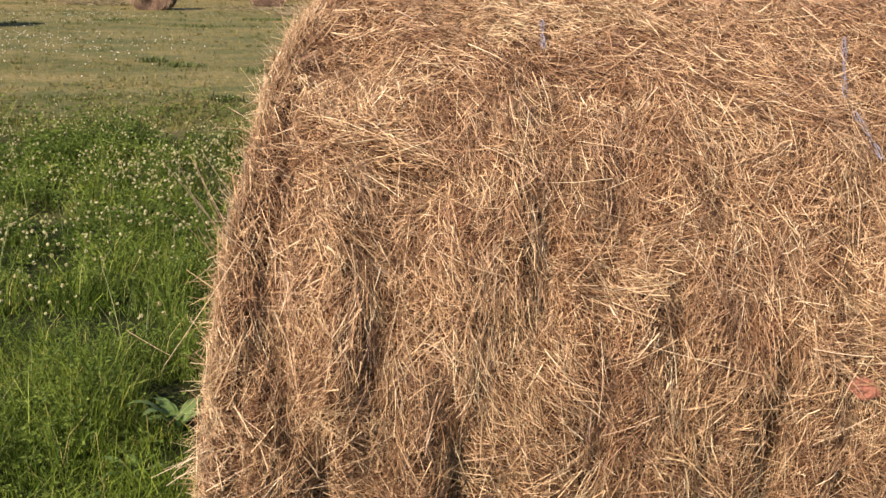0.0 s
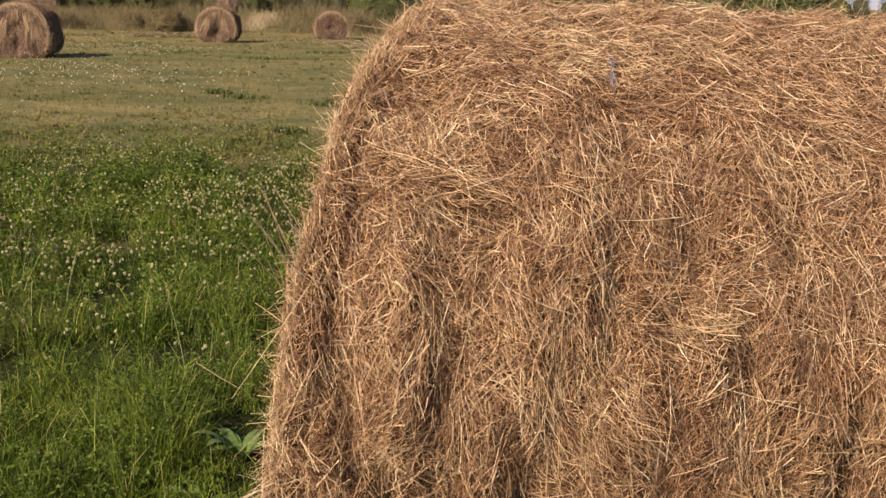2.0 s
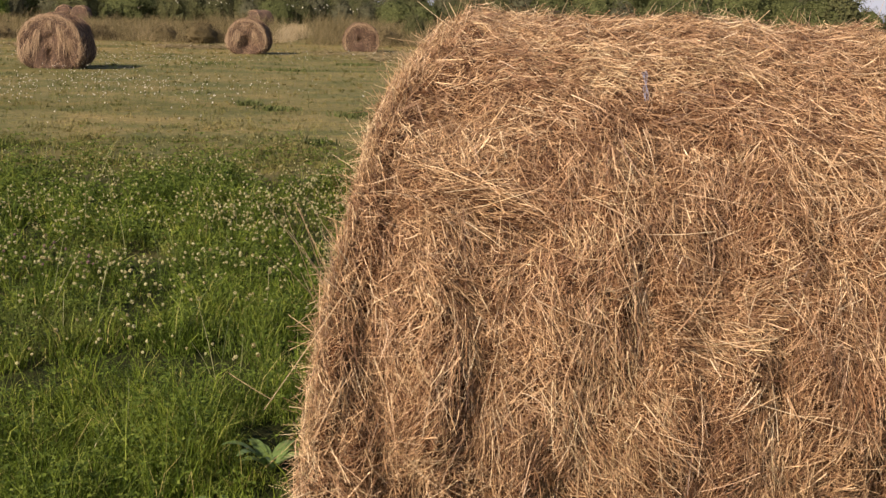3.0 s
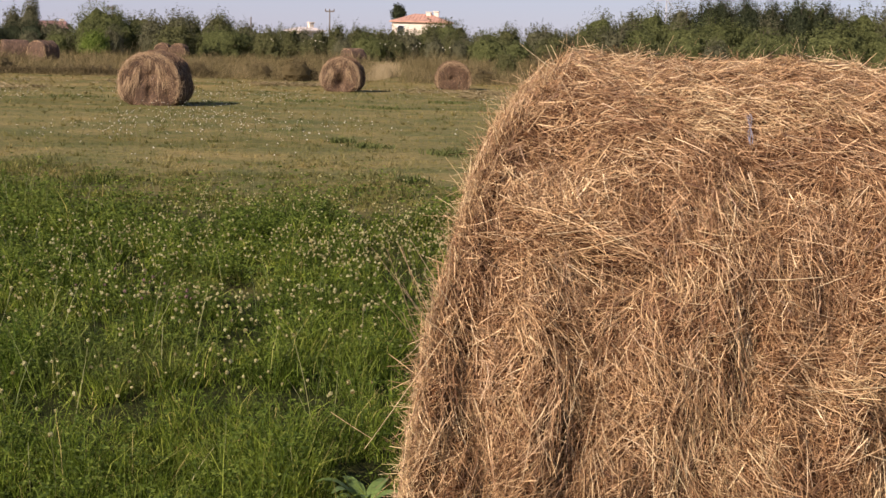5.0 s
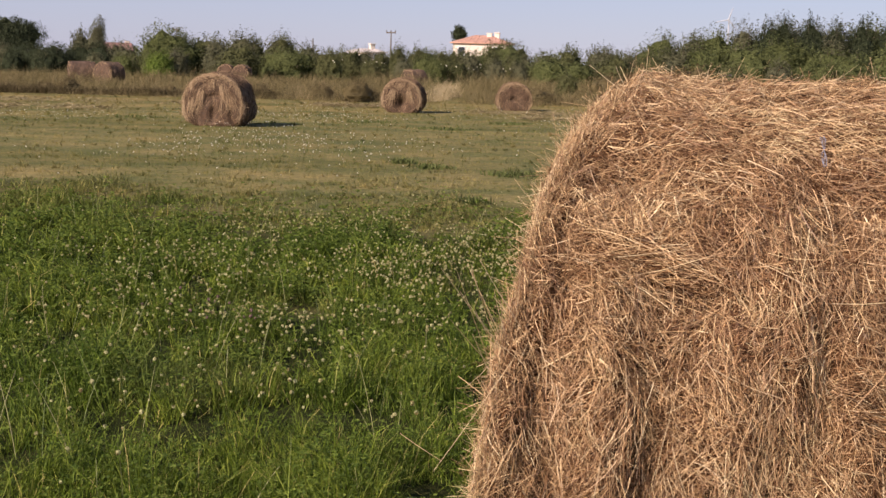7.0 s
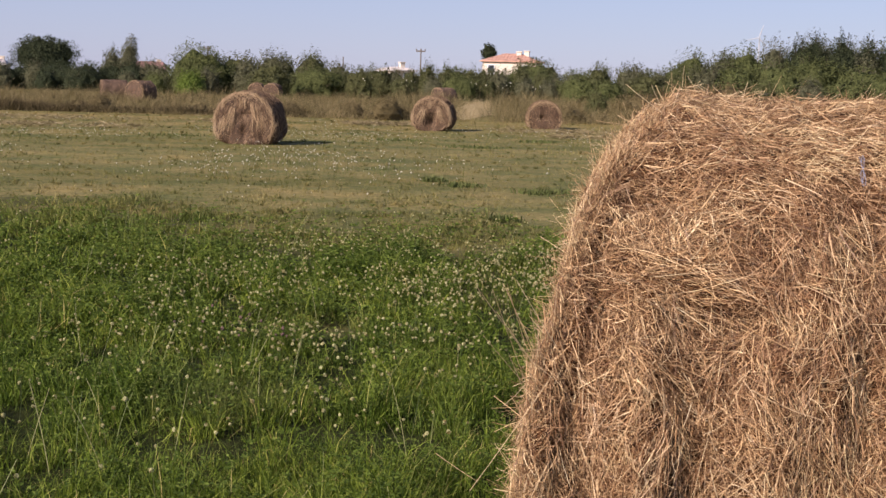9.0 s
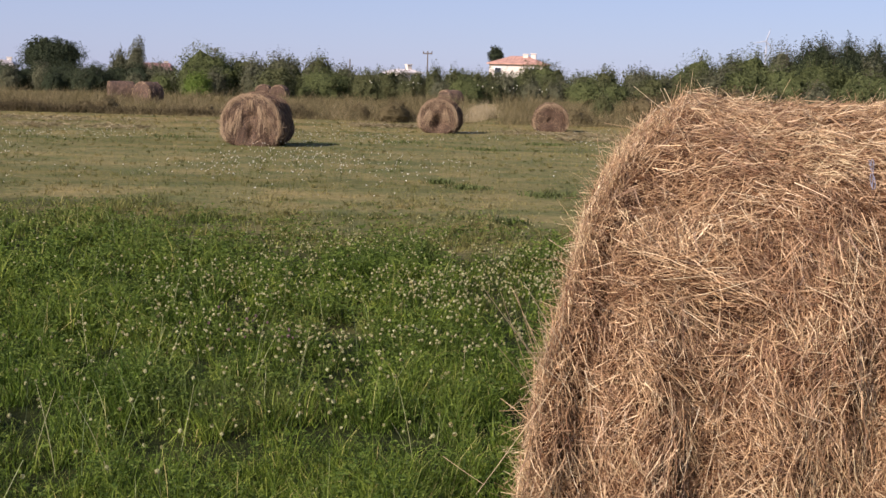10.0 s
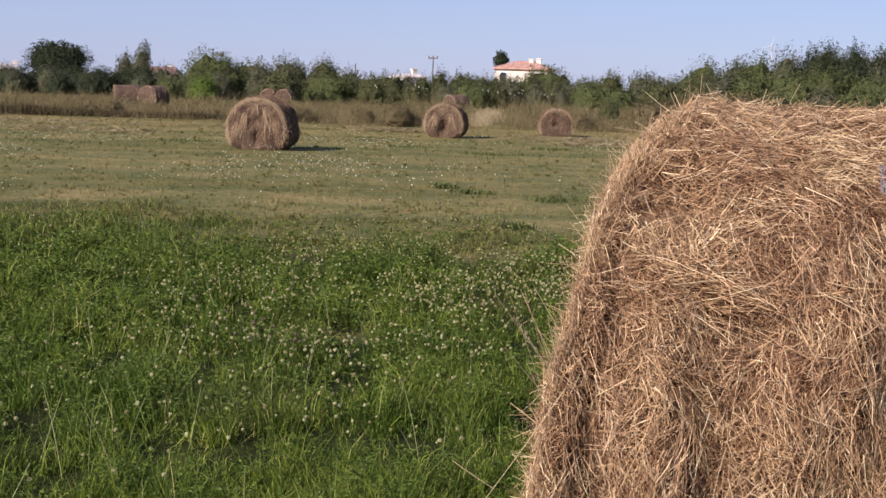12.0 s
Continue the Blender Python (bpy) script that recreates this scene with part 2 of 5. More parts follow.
M_clover = fibre_material("clover_leaf", [(0.0, (0.047, 0.079, 0.009)), (0.6, (0.117, 0.171, 0.021)), (1.0, (0.225, 0.275, 0.049))], (0.6, 0.7, 0.6), 0.35, 0.8, "island", 1.5, 0.6)
M_flower = fibre_material("clover_flower", [(0.0, (0.239, 0.167, 0.067)), (0.3, (0.385, 0.360, 0.168)), (1.0, (0.564, 0.561, 0.302))], (0.85, 0.78, 0.7), 0.25, 0.8, "island", 2.0, 0.4)
M_purple = fibre_material("red_clover_flower", [(0.0, (0.15, 0.095, 0.075)), (1.0, (0.26, 0.165, 0.150))], (0.9, 0.9, 0.9), 0.2, 0.8, "island", 2.0, 0.3)
M_white = fibre_material("white_petals", [(0.0, (0.62, 0.58, 0.44)), (1.0, (0.88, 0.85, 0.70))], (0.9, 0.9, 0.9), 0.3, 0.8, "island", 2.0, 0.3)
M_stem = fibre_material("grass_stem", [(0.0, (0.16, 0.21, 0.07)), (1.0, (0.42, 0.40, 0.20))], (0.8, 0.8, 0.7), 0.2, 0.6, "object", 2.0, 0.3)
M_dock = fibre_material("broad_leaf", [(0.0, (0.15, 0.24, 0.062)), (1.0, (0.22, 0.32, 0.10))], (0.8, 0.85, 0.7), 0.4, 0.5, "island", 9.0, 0.5)
M_bank = fibre_material("tall_dry_grass", [(0.0, (0.142, 0.117, 0.056)), (0.4, (0.202, 0.160, 0.081)), (0.8, (0.258, 0.203, 0.107)), (1.0, (0.310, 0.243, 0.137))], (0.45, 0.49, 0.38), 0.2, 0.8, "island", 0.85, 1.0, 0.1, (1.3, 1.2, 1.15))
M_bramble = fibre_material("bramble_leaf", [(0.0, (0.085, 0.068, 0.030)), (0.5, (0.135, 0.106, 0.050)), (1.0, (0.20, 0.155, 0.078))], (0.7, 0.7, 0.65), 0.25, 0.8, "island", 0.9, 0.6, 0.1)
# pale colour stands for sunlight on the flank of the tall grass
M_pale_grass = fibre_material("lit_pale_grass", [(0.0, (0.34, 0.27, 0.15)), (0.5, (0.46, 0.37, 0.21)), (1.0, (0.60, 0.49, 0.30))], (0.8, 0.76, 0.7), 0.2, 0.8, "island", 0.9, 0.5, 0.1)
M_field_straw = fibre_material("field_straw", [(0.0, (0.19, 0.155, 0.080)), (1.0, (0.36, 0.29, 0.165))], (0.8, 0.78, 0.7), 0.2, 0.8, "island", 0.9, 0.5, 0.1)
M_dark_bank = fibre_material("dark_undergrowth", [(0.0, (0.060, 0.046, 0.024)), (0.5, (0.100, 0.078, 0.040)), (1.0, (0.155, 0.120, 0.064))], (0.75, 0.8, 0.7), 0.15, 0.85, "island", 1.2, 0.5, 0.05)
M_bark = plain_material("bark", (0.09, 0.07, 0.05), 0.9, 0.4, 8, 0, 0.5)
# leaf colours lightened: the haze of distance is put into them
LEAVES = {
    "scrub": [(0.0, (0.085, 0.088, 0.037)), (0.5, (0.128, 0.138, 0.060)), (1.0, (0.176, 0.180, 0.087))],
    "grey": [(0.0, (0.101, 0.101, 0.057)), (0.5, (0.149, 0.150, 0.087)), (1.0, (0.196, 0.194, 0.118))],
    "pine": [(0.0, (0.036, 0.046, 0.025)), (0.5, (0.059, 0.072, 0.037)), (1.0, (0.090, 0.105, 0.053))],
    "mid": [(0.0, (0.087, 0.100, 0.037)), (0.5, (0.132, 0.151, 0.057)), (1.0, (0.181, 0.198, 0.082))],
    "bright": [(0.0, (0.095, 0.139, 0.027)), (0.5, (0.159, 0.214, 0.046)), (1.0, (0.223, 0.280, 0.072))],
}
M_leaf = {k: fibre_material(k + "_leaves", v, (0.66, 0.68, 0.6), 0.38, 0.8, "island", 0.5, 0.6, 0.08) for k, v in LEAVES.items()}
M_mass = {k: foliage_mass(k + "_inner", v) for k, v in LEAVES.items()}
M_wall = plain_material("white_render", (0.66, 0.58, 0.48), 0.85, 0.08, 0.6)
M_tile = plain_material("terracotta", (0.46, 0.26, 0.19), 0.85, 0.3, 1.5)
M_slate = plain_material("weathered_slate", (0.42, 0.38, 0.36), 0.8, 0.2, 1.5)
M_pane = plain_material("dark_pane", (0.03, 0.035, 0.04), 0.15, 0.1, 1.0)
M_pole = plain_material("pole_wood", (0.13, 0.11, 0.09), 0.85, 0.3, 3.0)
M_weed = fibre_material("weed_green", [(0.0, (0.075, 0.095, 0.028)), (1.0, (0.15, 0.165, 0.06))], (0.7, 0.8, 0.6), 0.2, 0.7, "island", 9.0, 0.5, 0.1)
# red tile darkened and dulled: the roof's shade and haze are in its colour
M_shaded_tile = plain_material("dull_red_tile", (0.26, 0.14, 0.12), 0.9, 0.25, 1.5)
M_grey_steel = plain_material("grey_steel", (0.42, 0.44, 0.48), 0.5, 0.08, 1.0)
M_metal = plain_material("white_steel", (0.75, 0.76, 0.78), 0.4, 0.05, 1.0)
M_leafred = plain_material("rust_leaf", (0.27, 0.105, 0.060), 0.8, 0.3, 60, 0, 0.5)


# ---- building helpers ----

def mesh_from(name, verts, faces, mat, smooth=False):
    """A mesh from arrays of places and of equal-sided faces."""
    verts, faces = np.asarray(verts, np.float32), np.asarray(faces, np.int32)
    me = bpy.data.meshes.new(name)
    n, k = faces.shape
    me.vertices.add(len(verts))
    me.vertices.foreach_set("co", verts.ravel())
    me.loops.add(n * k)
    me.loops.foreach_set("vertex_index", faces.ravel())
    me.polygons.add(n)
    me.polygons.foreach_set("loop_start", np.arange(0, n * k, k, dtype=np.int32))
    me.polygons.foreach_set("use_smooth", np.full(n, smooth))
    me.update(calc_edges=True)
    me.materials.append(mat)
    return me


def part_of(parent, name, me, label="", kind=""):
    ob = new(name, me)
    ob.parent = parent
    return tagged(ob, label, "", "", kind)


def part(name, bm, mat, parent, label=""):
    """Link a bmesh as one mesh object under a thing or a part."""
    me = bpy.data.meshes.new(name)
    bm.to_mesh(me)
    bm.free()
    me.materials.append(mat)
    return part_of(parent, name, me, label)


def unit(a):
    return a / np.maximum(np.linalg.norm(a, axis=-1, keepdims=True), 1e-9)


def strands(P, D, N, L, width, bend, segs=2, taper=0.55):
    """Thin three-sided stalks from P along D, curving by bend (a vector per stalk, as a share of its length)."""
    n = len(P)
    D, S = unit(D), unit(np.cross(D, N))
    U = np.cross(S, D)
    s = np.linspace(0, 1, segs + 1)
    ctr = P[:, None] + (D * L[:, None])[:, None] * s[None, :, None] + (bend * L[:, None])[:, None] * (s ** 2)[None, :, None]
    r = width[:, None] * (1 - (1 - taper) * s)[None] * 0.5
    a = np.radians([90, 210, 330])
    ring = np.cos(a)[None, None, :, None] * S[:, None, None] + np.sin(a)[None, None, :, None] * U[:, None, None]
    V = (ctr[:, :, None] + ring * r[:, :, None, None]).reshape(-1, 3)
    k = segs + 1
    base = (np.arange(n) * k * 3)[:, None, None, None]
    seg, side = np.arange(segs)[None, :, None], np.arange(3)[None, None, :]
    a0, b0 = seg * 3 + side, seg * 3 + (side + 1) % 3
    F = np.stack([a0, b0, b0 + 3, a0 + 3], -1)
    return V, (F + base).reshape(-1, 4)


def blades(P, H, width, lean, turn):
    """Flat grass blades, two joints each: P foot, H height, lean a sideways vector as a share of the height."""
    n = len(P)
    side = np.stack([np.cos(turn), np.sin(turn), 0 * turn], -1) * (width / 2)[:, None]
    up = np.stack([0 * H, 0 * H, H], -1)
    ln = np.concatenate([lean, np.zeros((n, 1))], 1) * H[:, None]
    mid = P + up * 0.55 + ln * 0.32
    tip = P + up * (1 - 0.35 * (lean ** 2).sum(1, keepdims=True)) + ln
    V = np.stack([P - side, P + side, mid + side * 0.8, mid - side * 0.8, tip], 1).reshape(-1, 3)
    b = (np.arange(n) * 5)[:, None]
    F = np.concatenate([b + [0, 1, 2], b + [0, 2, 3], b + [3, 2, 4]], 1).reshape(-1, 3)
    return V, F


def leaf_cards(P, N, size, turn):
    """Pointed oval leaves, folded along the midrib: four triangles, P centre, N upper side."""
    n = len(P)
    ref = np.where(np.abs(N[:, 2:3]) < 0.9, [[0, 0, 1.0]], [[1.0, 0, 0]])
    A = unit(np.cross(N, ref))
    B = np.cross(N, A)
    c, s = np.cos(turn)[:, None], np.sin(turn)[:, None]
    A, B = A * c + B * s, B * c - A * s
    z = size[:, None]
    V = np.stack([P - A * z * 0.5, P + B * z * 0.3 + N * z * 0.1, P + A * z * 0.5, P - B * z * 0.3 + N * z * 0.1], 1).reshape(-1, 3)
    b = (np.arange(n) * 4)[:, None]
    F = np.concatenate([b + [0, 2, 1], b + [0, 3, 2]], 1).reshape(-1, 3)
    return V, F


def tube(bm, pts, radii, sides=6):
    """A tapered tube along points, into bm."""
    rings = []
    for i, p in enumerate(pts):
        d = (Vector(pts[min(i + 1, len(pts) - 1)]) - Vector(pts[max(i - 1, 0)])).normalized()
        a = d.orthogonal().normalized()
        b = d.cross(a)
        rings.append([bm.verts.new(Vector(p) + (a * math.cos(t) + b * math.sin(t)) * radii[i]) for t in np.linspace(0, 2 * math.pi, sides, endpoint=False)])
    for r0, r1 in zip(rings, rings[1:]):
        for k in range(sides):
            bm.faces.new((r0[k], r0[(k + 1) % sides], r1[(k + 1) % sides], r1[k]))
    bm.faces.new(rings[0][::-1])
    bm.faces.new(rings[-1])


def box(bm, lo, hi, bevel=0.0):
    """A bevelled block between two corners, into bm."""
    r = bmesh.ops.create_cube(bm, size=1)
    for v in r["verts"]:
        v.co = Vector([(a + b) / 2 + c * (b - a) for a, b, c in zip(lo, hi, v.co)])
    if bevel:
        bmesh.ops.bevel(bm, geom=list({e for v in r["verts"] for e in v.link_edges}), offset=bevel, segments=2, affect="EDGES")


def ease(a, b, x):
    t = np.clip((x - a) / (b - a), 0, 1)
    return t * t * (3 - 2 * t)


def lie(x, y):
    """Height of the ground."""
    x, y = np.asarray(x, float), np.asarray(y, float)
    near = np.exp(-((x / 11) ** 2 + (y / 11) ** 2))
    bumps = 0.022 * np.sin(1.7 * x + 0.6 * y) * np.sin(1.3 * y - 0.4 * x + 1) + 0.012 * np.sin(4.1 * x + 1.3) * np.sin(3.6 * y)
    return bumps * near


# ---- ground ----
def ground():
    s = np.linspace(-1, 1, 181)
    axis = np.sign(s) * (14 * np.abs(s) + 2986 * np.abs(s) ** 6)
    X, Y = np.meshgrid(axis, axis + 6, indexing="ij")
    V = np.stack([X, Y, lie(X, Y)], -1).reshape(-1, 3)
    i, j = np.meshgrid(np.arange(180), np.arange(180), indexing="ij")
    a = (i * 181 + j).ravel()
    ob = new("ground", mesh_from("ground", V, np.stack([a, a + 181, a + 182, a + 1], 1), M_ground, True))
    tagged(ob, "mown hay meadow, green clover turf turning to dry stubble", "field", "", "structure")


ground()


# ---- hay bales ----
def bale_form(radius, half, corner, n_phi, n_the, lump, seed, slump=None):
    """Barrel-shaped round bale lying on its side, axis along x, standing on z = 0: vertex grid, normals."""
    the = np.linspace(0, 2 * math.pi, n_the, endpoint=False)
    v = np.linspace(-1, 1, 20001)
    q = np.sort(np.concatenate([math.pi / 2 * (1 + v), math.pi / 2 * (1 + np.sign(v) * np.abs(v) ** 8), math.pi / 2 * (1 - np.cos(math.pi / 2 * (1 + v)))]))
    c, s = np.cos(q), np.sin(q)
    u, rho = np.sign(c) * np.abs(c) ** corner * half, np.abs(s) ** corner * radius
    run = np.r_[0, np.cumsum(np.hypot(np.diff(u), np.diff(rho)))]
    k = np.linspace(0, run[-1], n_phi)
    u, rho = np.interp(k, run, u), np.interp(k, run, rho)
    U, T = np.meshgrid(u, the, indexing="ij")
    Rr = np.repeat(rho[:, None], n_the, 1)
    V = np.stack([-U, -Rr * np.cos(T), Rr * np.sin(T)], -1)
    if slump is not None:
        V = slump(V)
    flat = V.reshape(-1, 3)
    off = np.array([lump * (noise.noise(Vector(p) * 2.6 + Vector((seed, 0, 0))) + 0.85 * noise.noise(Vector((p[0] * 9, p[1] * 3.0, p[2] * 3.0)) + Vector((seed, 5, 0))) + 0.35 * noise.noise(Vector(p) * 17)) for p in flat])
    out = unit(flat * [0.6, 1, 1])
    flat = flat + out * off[:, None]
    flat[:, 2] += radius
    low = flat[:, 2] < 0.05 * radius
    flat[low, 2] = 0.05 * radius * 0.5 + flat[low, 2] * 0.1
    i, j = np.meshgrid(np.arange(n_phi - 1), np.arange(n_the), indexing="ij")
    a, b = (i * n_the + j).ravel(), (i * n_the + (j + 1) % n_the).ravel()
    F = np.stack([a, b, b + n_the, a + n_the], 1)
    return flat, F


def scatter_on(V, F, n, rng):
    """n random places on the faces, with normals."""
    A, B, C, D = (V[F[:, k]] for k in range(4))
    nn = np.cross(C - A, D - B)
    area = np.linalg.norm(nn, axis=1)
    nn = unit(nn)
    if (nn * (A - V.mean(0))).sum() < 0:
        nn = -nn
    f = rng.choice(len(F), n, p=area / area.sum())
    s, t = rng.random((n, 1)), rng.random((n, 1))
    P = (A[f] * (1 - s) + B[f] * s) * (1 - t) + (D[f] * (1 - s) + C[f] * s) * t
    return P, nn[f]


def ribbons(P, D, N, L, width, bend, roll, segs=2, taper=0.5):
    """Flat dry grass blades from P along D, turned by roll about their length, curving by bend (as a share of the length)."""
    n = len(P)
    D = unit(D)
    S = unit(np.cross(D, N))
    U = np.cross(S, D)
    S = S * np.cos(roll)[:, None] + U * np.sin(roll)[:, None]
    s = np.linspace(0, 1, segs + 1)
    ctr = P[:, None] + (D * L[:, None])[:, None] * s[None, :, None] + (bend * L[:, None])[:, None] * (s ** 2)[None, :, None]
    half = S[:, None] * (width[:, None] * (1 - (1 - taper) * s)[None] * 0.5)[:, :, None]
    V = np.stack([ctr - half, ctr + half], 2).reshape(-1, 3)
    k = np.arange(segs)[None, :, None] * 2
    F = (k + np.array([0, 1, 3, 2])[None, None]) + (np.arange(n) * (segs + 1) * 2)[:, None, None]
    return V, F.reshape(-1, 4)


def joined(pieces):
    """Several (places, faces) pairs as one."""
    V, F, k = [], [], 0
    for v, f in pieces:
        V.append(v)
        F.append(f + k)
        k += len(v)
    return np.concatenate(V), np.concatenate(F)


NEAR_R = 0.704
BX, BY, NEAR_TURN = 0.899, 2.964, -8
NEAR_AT = pose(BX, BY, 0, 0, 0, NEAR_TURN)
NEAR_BACK = NEAR_AT.inverted()

# locks of hay lying one way: place along the bale, degrees up from the middle of its front, half width,
# half height in degrees, how the stalks lie (degrees from hanging, towards the far end)
SWATHES = [
    (-0.09, 31, 0.022, 9, 4), (-0.15, 4, 0.035, 11, -3), (0.00, -4, 0.045, 6, 48), (0.35, 4, 0.03, 8, 22),
    (0.25, -14, 0.03, 13, 12), (0.54, 3, 0.06, 5, 96), (-0.33, 30, 0.15, 4, 86), (-0.15, 57, 0.16, 7, 78),
    (0.18, 52, 0.14, 8, 64), (-0.40, 4, 0.03, 9, -14), (-0.29, -12, 0.03, 10, 10), (0.10, -22, 0.04, 9, -6),
    (0.46, -18, 0.03, 10, 6), (0.42, 40, 0.10, 6, 70), (-0.52, -14, 0.03, 12, -8), (0.07, 8, 0.03, 5, 72),
]
# dents and furrows: place along, degrees up, half width, half height in degrees, depth
HOLLOWS = [
    (-0.46, -21, 0.030, 10, 0.080), (-0.19, -21, 0.028, 10, 0.080), (-0.525, -6, 0.024, 10, 0.065), (0.42, -15, 0.035, 13, 0.115),
    (0.085, -15, 0.030, 9, 0.080), (0.106, 22, 0.055, 6, 0.040), (-0.24, 25, 0.075, 3, 0.060), (-0.39, 48, 0.075, 10, 0.070),
    (-0.49, 34, 0.035, 9, 0.030), (-0.56, 12, 0.022, 9, 0.045), (0.00, 44, 0.09, 4, 0.035), (-0.05, 14, 0.028, 9, 0.060),
    (0.20, 2, 0.025, 7, 0.035), (-0.33, 2, 0.020, 9, 0.035), (0.33, 26, 0.05, 6, 0.035), (0.27, -30, 0.03, 8, 0.04),
    (-0.10, -28, 0.03, 9, 0.045), (0.46, 16, 0.04, 5, 0.03), (0.55, -10, 0.03, 8, 0.04), (-0.60, -18, 0.02, 9, 0.04),
]
RIDGES = [(-0.155, 4, 0.045, 16, 0.030), (-0.09, 31, 0.03, 10, 0.022), (-0.39, 4, 0.04, 12, 0.020), (0.02, -2, 0.05, 10, 0.022), (0.25, -12, 0.04, 14, 0.025), (-0.30, 33, 0.17, 4, 0.018), (0.52, 0, 0.05, 10, 0.025)]


def near_end(z):
    """Where the leaning end of the near bale stands at a height over its axis."""
    return np.interp(z, [-0.7, -0.27, -0.06, 0.15, 0.22, 0.29, 0.36, 0.43, 0.5, 0.57, 0.64, 0.70], [-0.70, -0.672, -0.645, -0.620, -0.603, -0.582, -0.562, -0.540, -0.514, -0.480, -0.425, -0.37]) + 0.016 - 0.020 * ease(0.28, 0.45, z)


def near_form(n_along=210, n_round=280, n_cap=12):
    """The near bale's packed surface: a rolled drum, its end leaning in towards the top, furrowed and sagging."""
    the = np.linspace(0, 2 * math.pi, n_round, endpoint=False)
    rows = []
    far_end = 0.86
    cy, cz = -np.cos(the), np.sin(the)
    for r in np.linspace(0.02, 0.97, n_cap):
        rows.append(np.stack([near_end(NEAR_R * cz * r) + 0.02 * (1 - r), NEAR_R * r * cy, NEAR_R * r * cz], -1))
    for u in np.linspace(0, 1, n_along) ** 1.15:
        tuck = 1 - 0.05 * (1 - min(u / 0.03, 1)) ** 2 - 0.10 * max(0, (u - 0.94) / 0.06) ** 2
        left = near_end(NEAR_R * cz)
        rows.append(np.stack([left + (far_end - left) * u, NEAR_R * tuck * cy, NEAR_R * tuck * cz], -1))
    for r in np.linspace(0.9, 0.02, 6):
        rows.append(np.stack([np.full(n_round, far_end + 0.005), NEAR_R * r * cy * 0.9, NEAR_R * r * cz * 0.9], -1))
    V = np.array(rows)
    x, z = V[..., 0], V[..., 2]
    deg = np.degrees(np.arctan2(z, -V[..., 1]))
    wave = 0.015 * np.sin(5.1 * z + 7 * x) + 0.008 * np.sin(15 * z + 3 * x)
    push = np.zeros(x.shape)
    for sign, spots in ((-1, HOLLOWS), (1, RIDGES)):
        for at, up, wide, tall, much in spots:
            push += sign * much * 0.85 * np.exp(-((x - at - wave) / wide) ** 2 - ((deg - up) / tall) ** 2)
    # the furrow that runs round just inside the leaning end
    inside = x - near_end(z)
    push -= 0.032 * np.exp(-((inside - 0.055 - 0.012 * np.sin(9 * z)) / 0.022) ** 2) * ease(60, 45, deg) * ease(-80, -50, deg)
    flat = V.reshape(-1, 3)
    lump = np.array([0.020 * noise.noise(Vector(p) * 3.1 + Vector((3, 0, 0))) + 0.044 * noise.noise(Vector((p[0] * 11, p[1] * 2.8, p[2] * 2.8)) + Vector((3, 5, 0))) * (0.35 + 0.65 * ease(0.5, 0.1, p[2])) + 0.016 * noise.noise(Vector((p[0] * 22, p[1] * 17, p[2] * 17))) + 0.007 * noise.noise(Vector(p) * 45) for p in flat])
    out = unit(flat * [0.15, 1, 1])
    body = ease(-0.02, 0.02, inside).ravel()
    flat = flat + out * ((push.ravel() + lump) * (0.35 + 0.65 * body))[:, None]
    x, z = flat[:, 0], flat[:, 2].copy()
    flat[:, 2] = z - (0.026 + 0.016 * ease(-0.5, -0.1, x)) * ease(0.15, NEAR_R, z) - 0.022 * ease(0.25, 0.84, x) * ease(0.1, NEAR_R, z) + NEAR_R
    low = flat[:, 2] < 0.04
    flat[low, 2] = 0.02 + flat[low, 2] * 0.1
    m = len(rows)
    i, j = np.meshgrid(np.arange(m - 1), np.arange(n_round), indexing="ij")
    a, b = (i * n_round + j).ravel(), (i * n_round + (j + 1) % n_round).ravel()
    return flat, np.stack([a, b, b + n_round, a + n_round], 1)


def near_lay(P, N, rng, wild):
    """Which way stalks lie on the near bale: hanging down its front, swept along on top, in locks, with much disorder."""
    ctr = P - [0, 0, NEAR_R]
    down = -unit(np.cross([[1.0, 0, 0]], ctr))
    down *= np.where(down[:, 2:3] > 0, -1, 1)
    along = unit(np.cross(down, N))
    along *= np.where(along[:, 0:1] < 0, -1, 1)
    w = np.array([noise.noise(Vector((p[0] * 3.4 + 3, p[1] * 3, p[2] * 4.0))) + 0.7 * noise.noise(Vector((p[0] * 9.0 + 3, p[1] * 8, p[2] * 10.0))) for p in P])
    deg = np.degrees(np.arctan2(ctr[:, 2], -ctr[:, 1]))
    top = ease(28, 58, deg)
    ang = (1 - top) * 2.2 * w + top * (1.0 + 2.0 * w)
    hold = np.zeros(len(P))
    for at, up, wide, tall, lie_deg in SWATHES:
        k = np.exp(-((P[:, 0] - at) / (wide * 1.5)) ** 2 - ((deg - up) / (tall * 1.3)) ** 2)
        ang = ang * (1 - k) + radians(lie_deg) * k
        hold = np.maximum(hold, k)
    ang = ang + rng.normal(0, wild, len(P)) * (1 - 0.45 * hold) * (1 + 0.35 * top)
    return unit(down * np.cos(ang)[:, None] + along * np.sin(ang)[:, None])


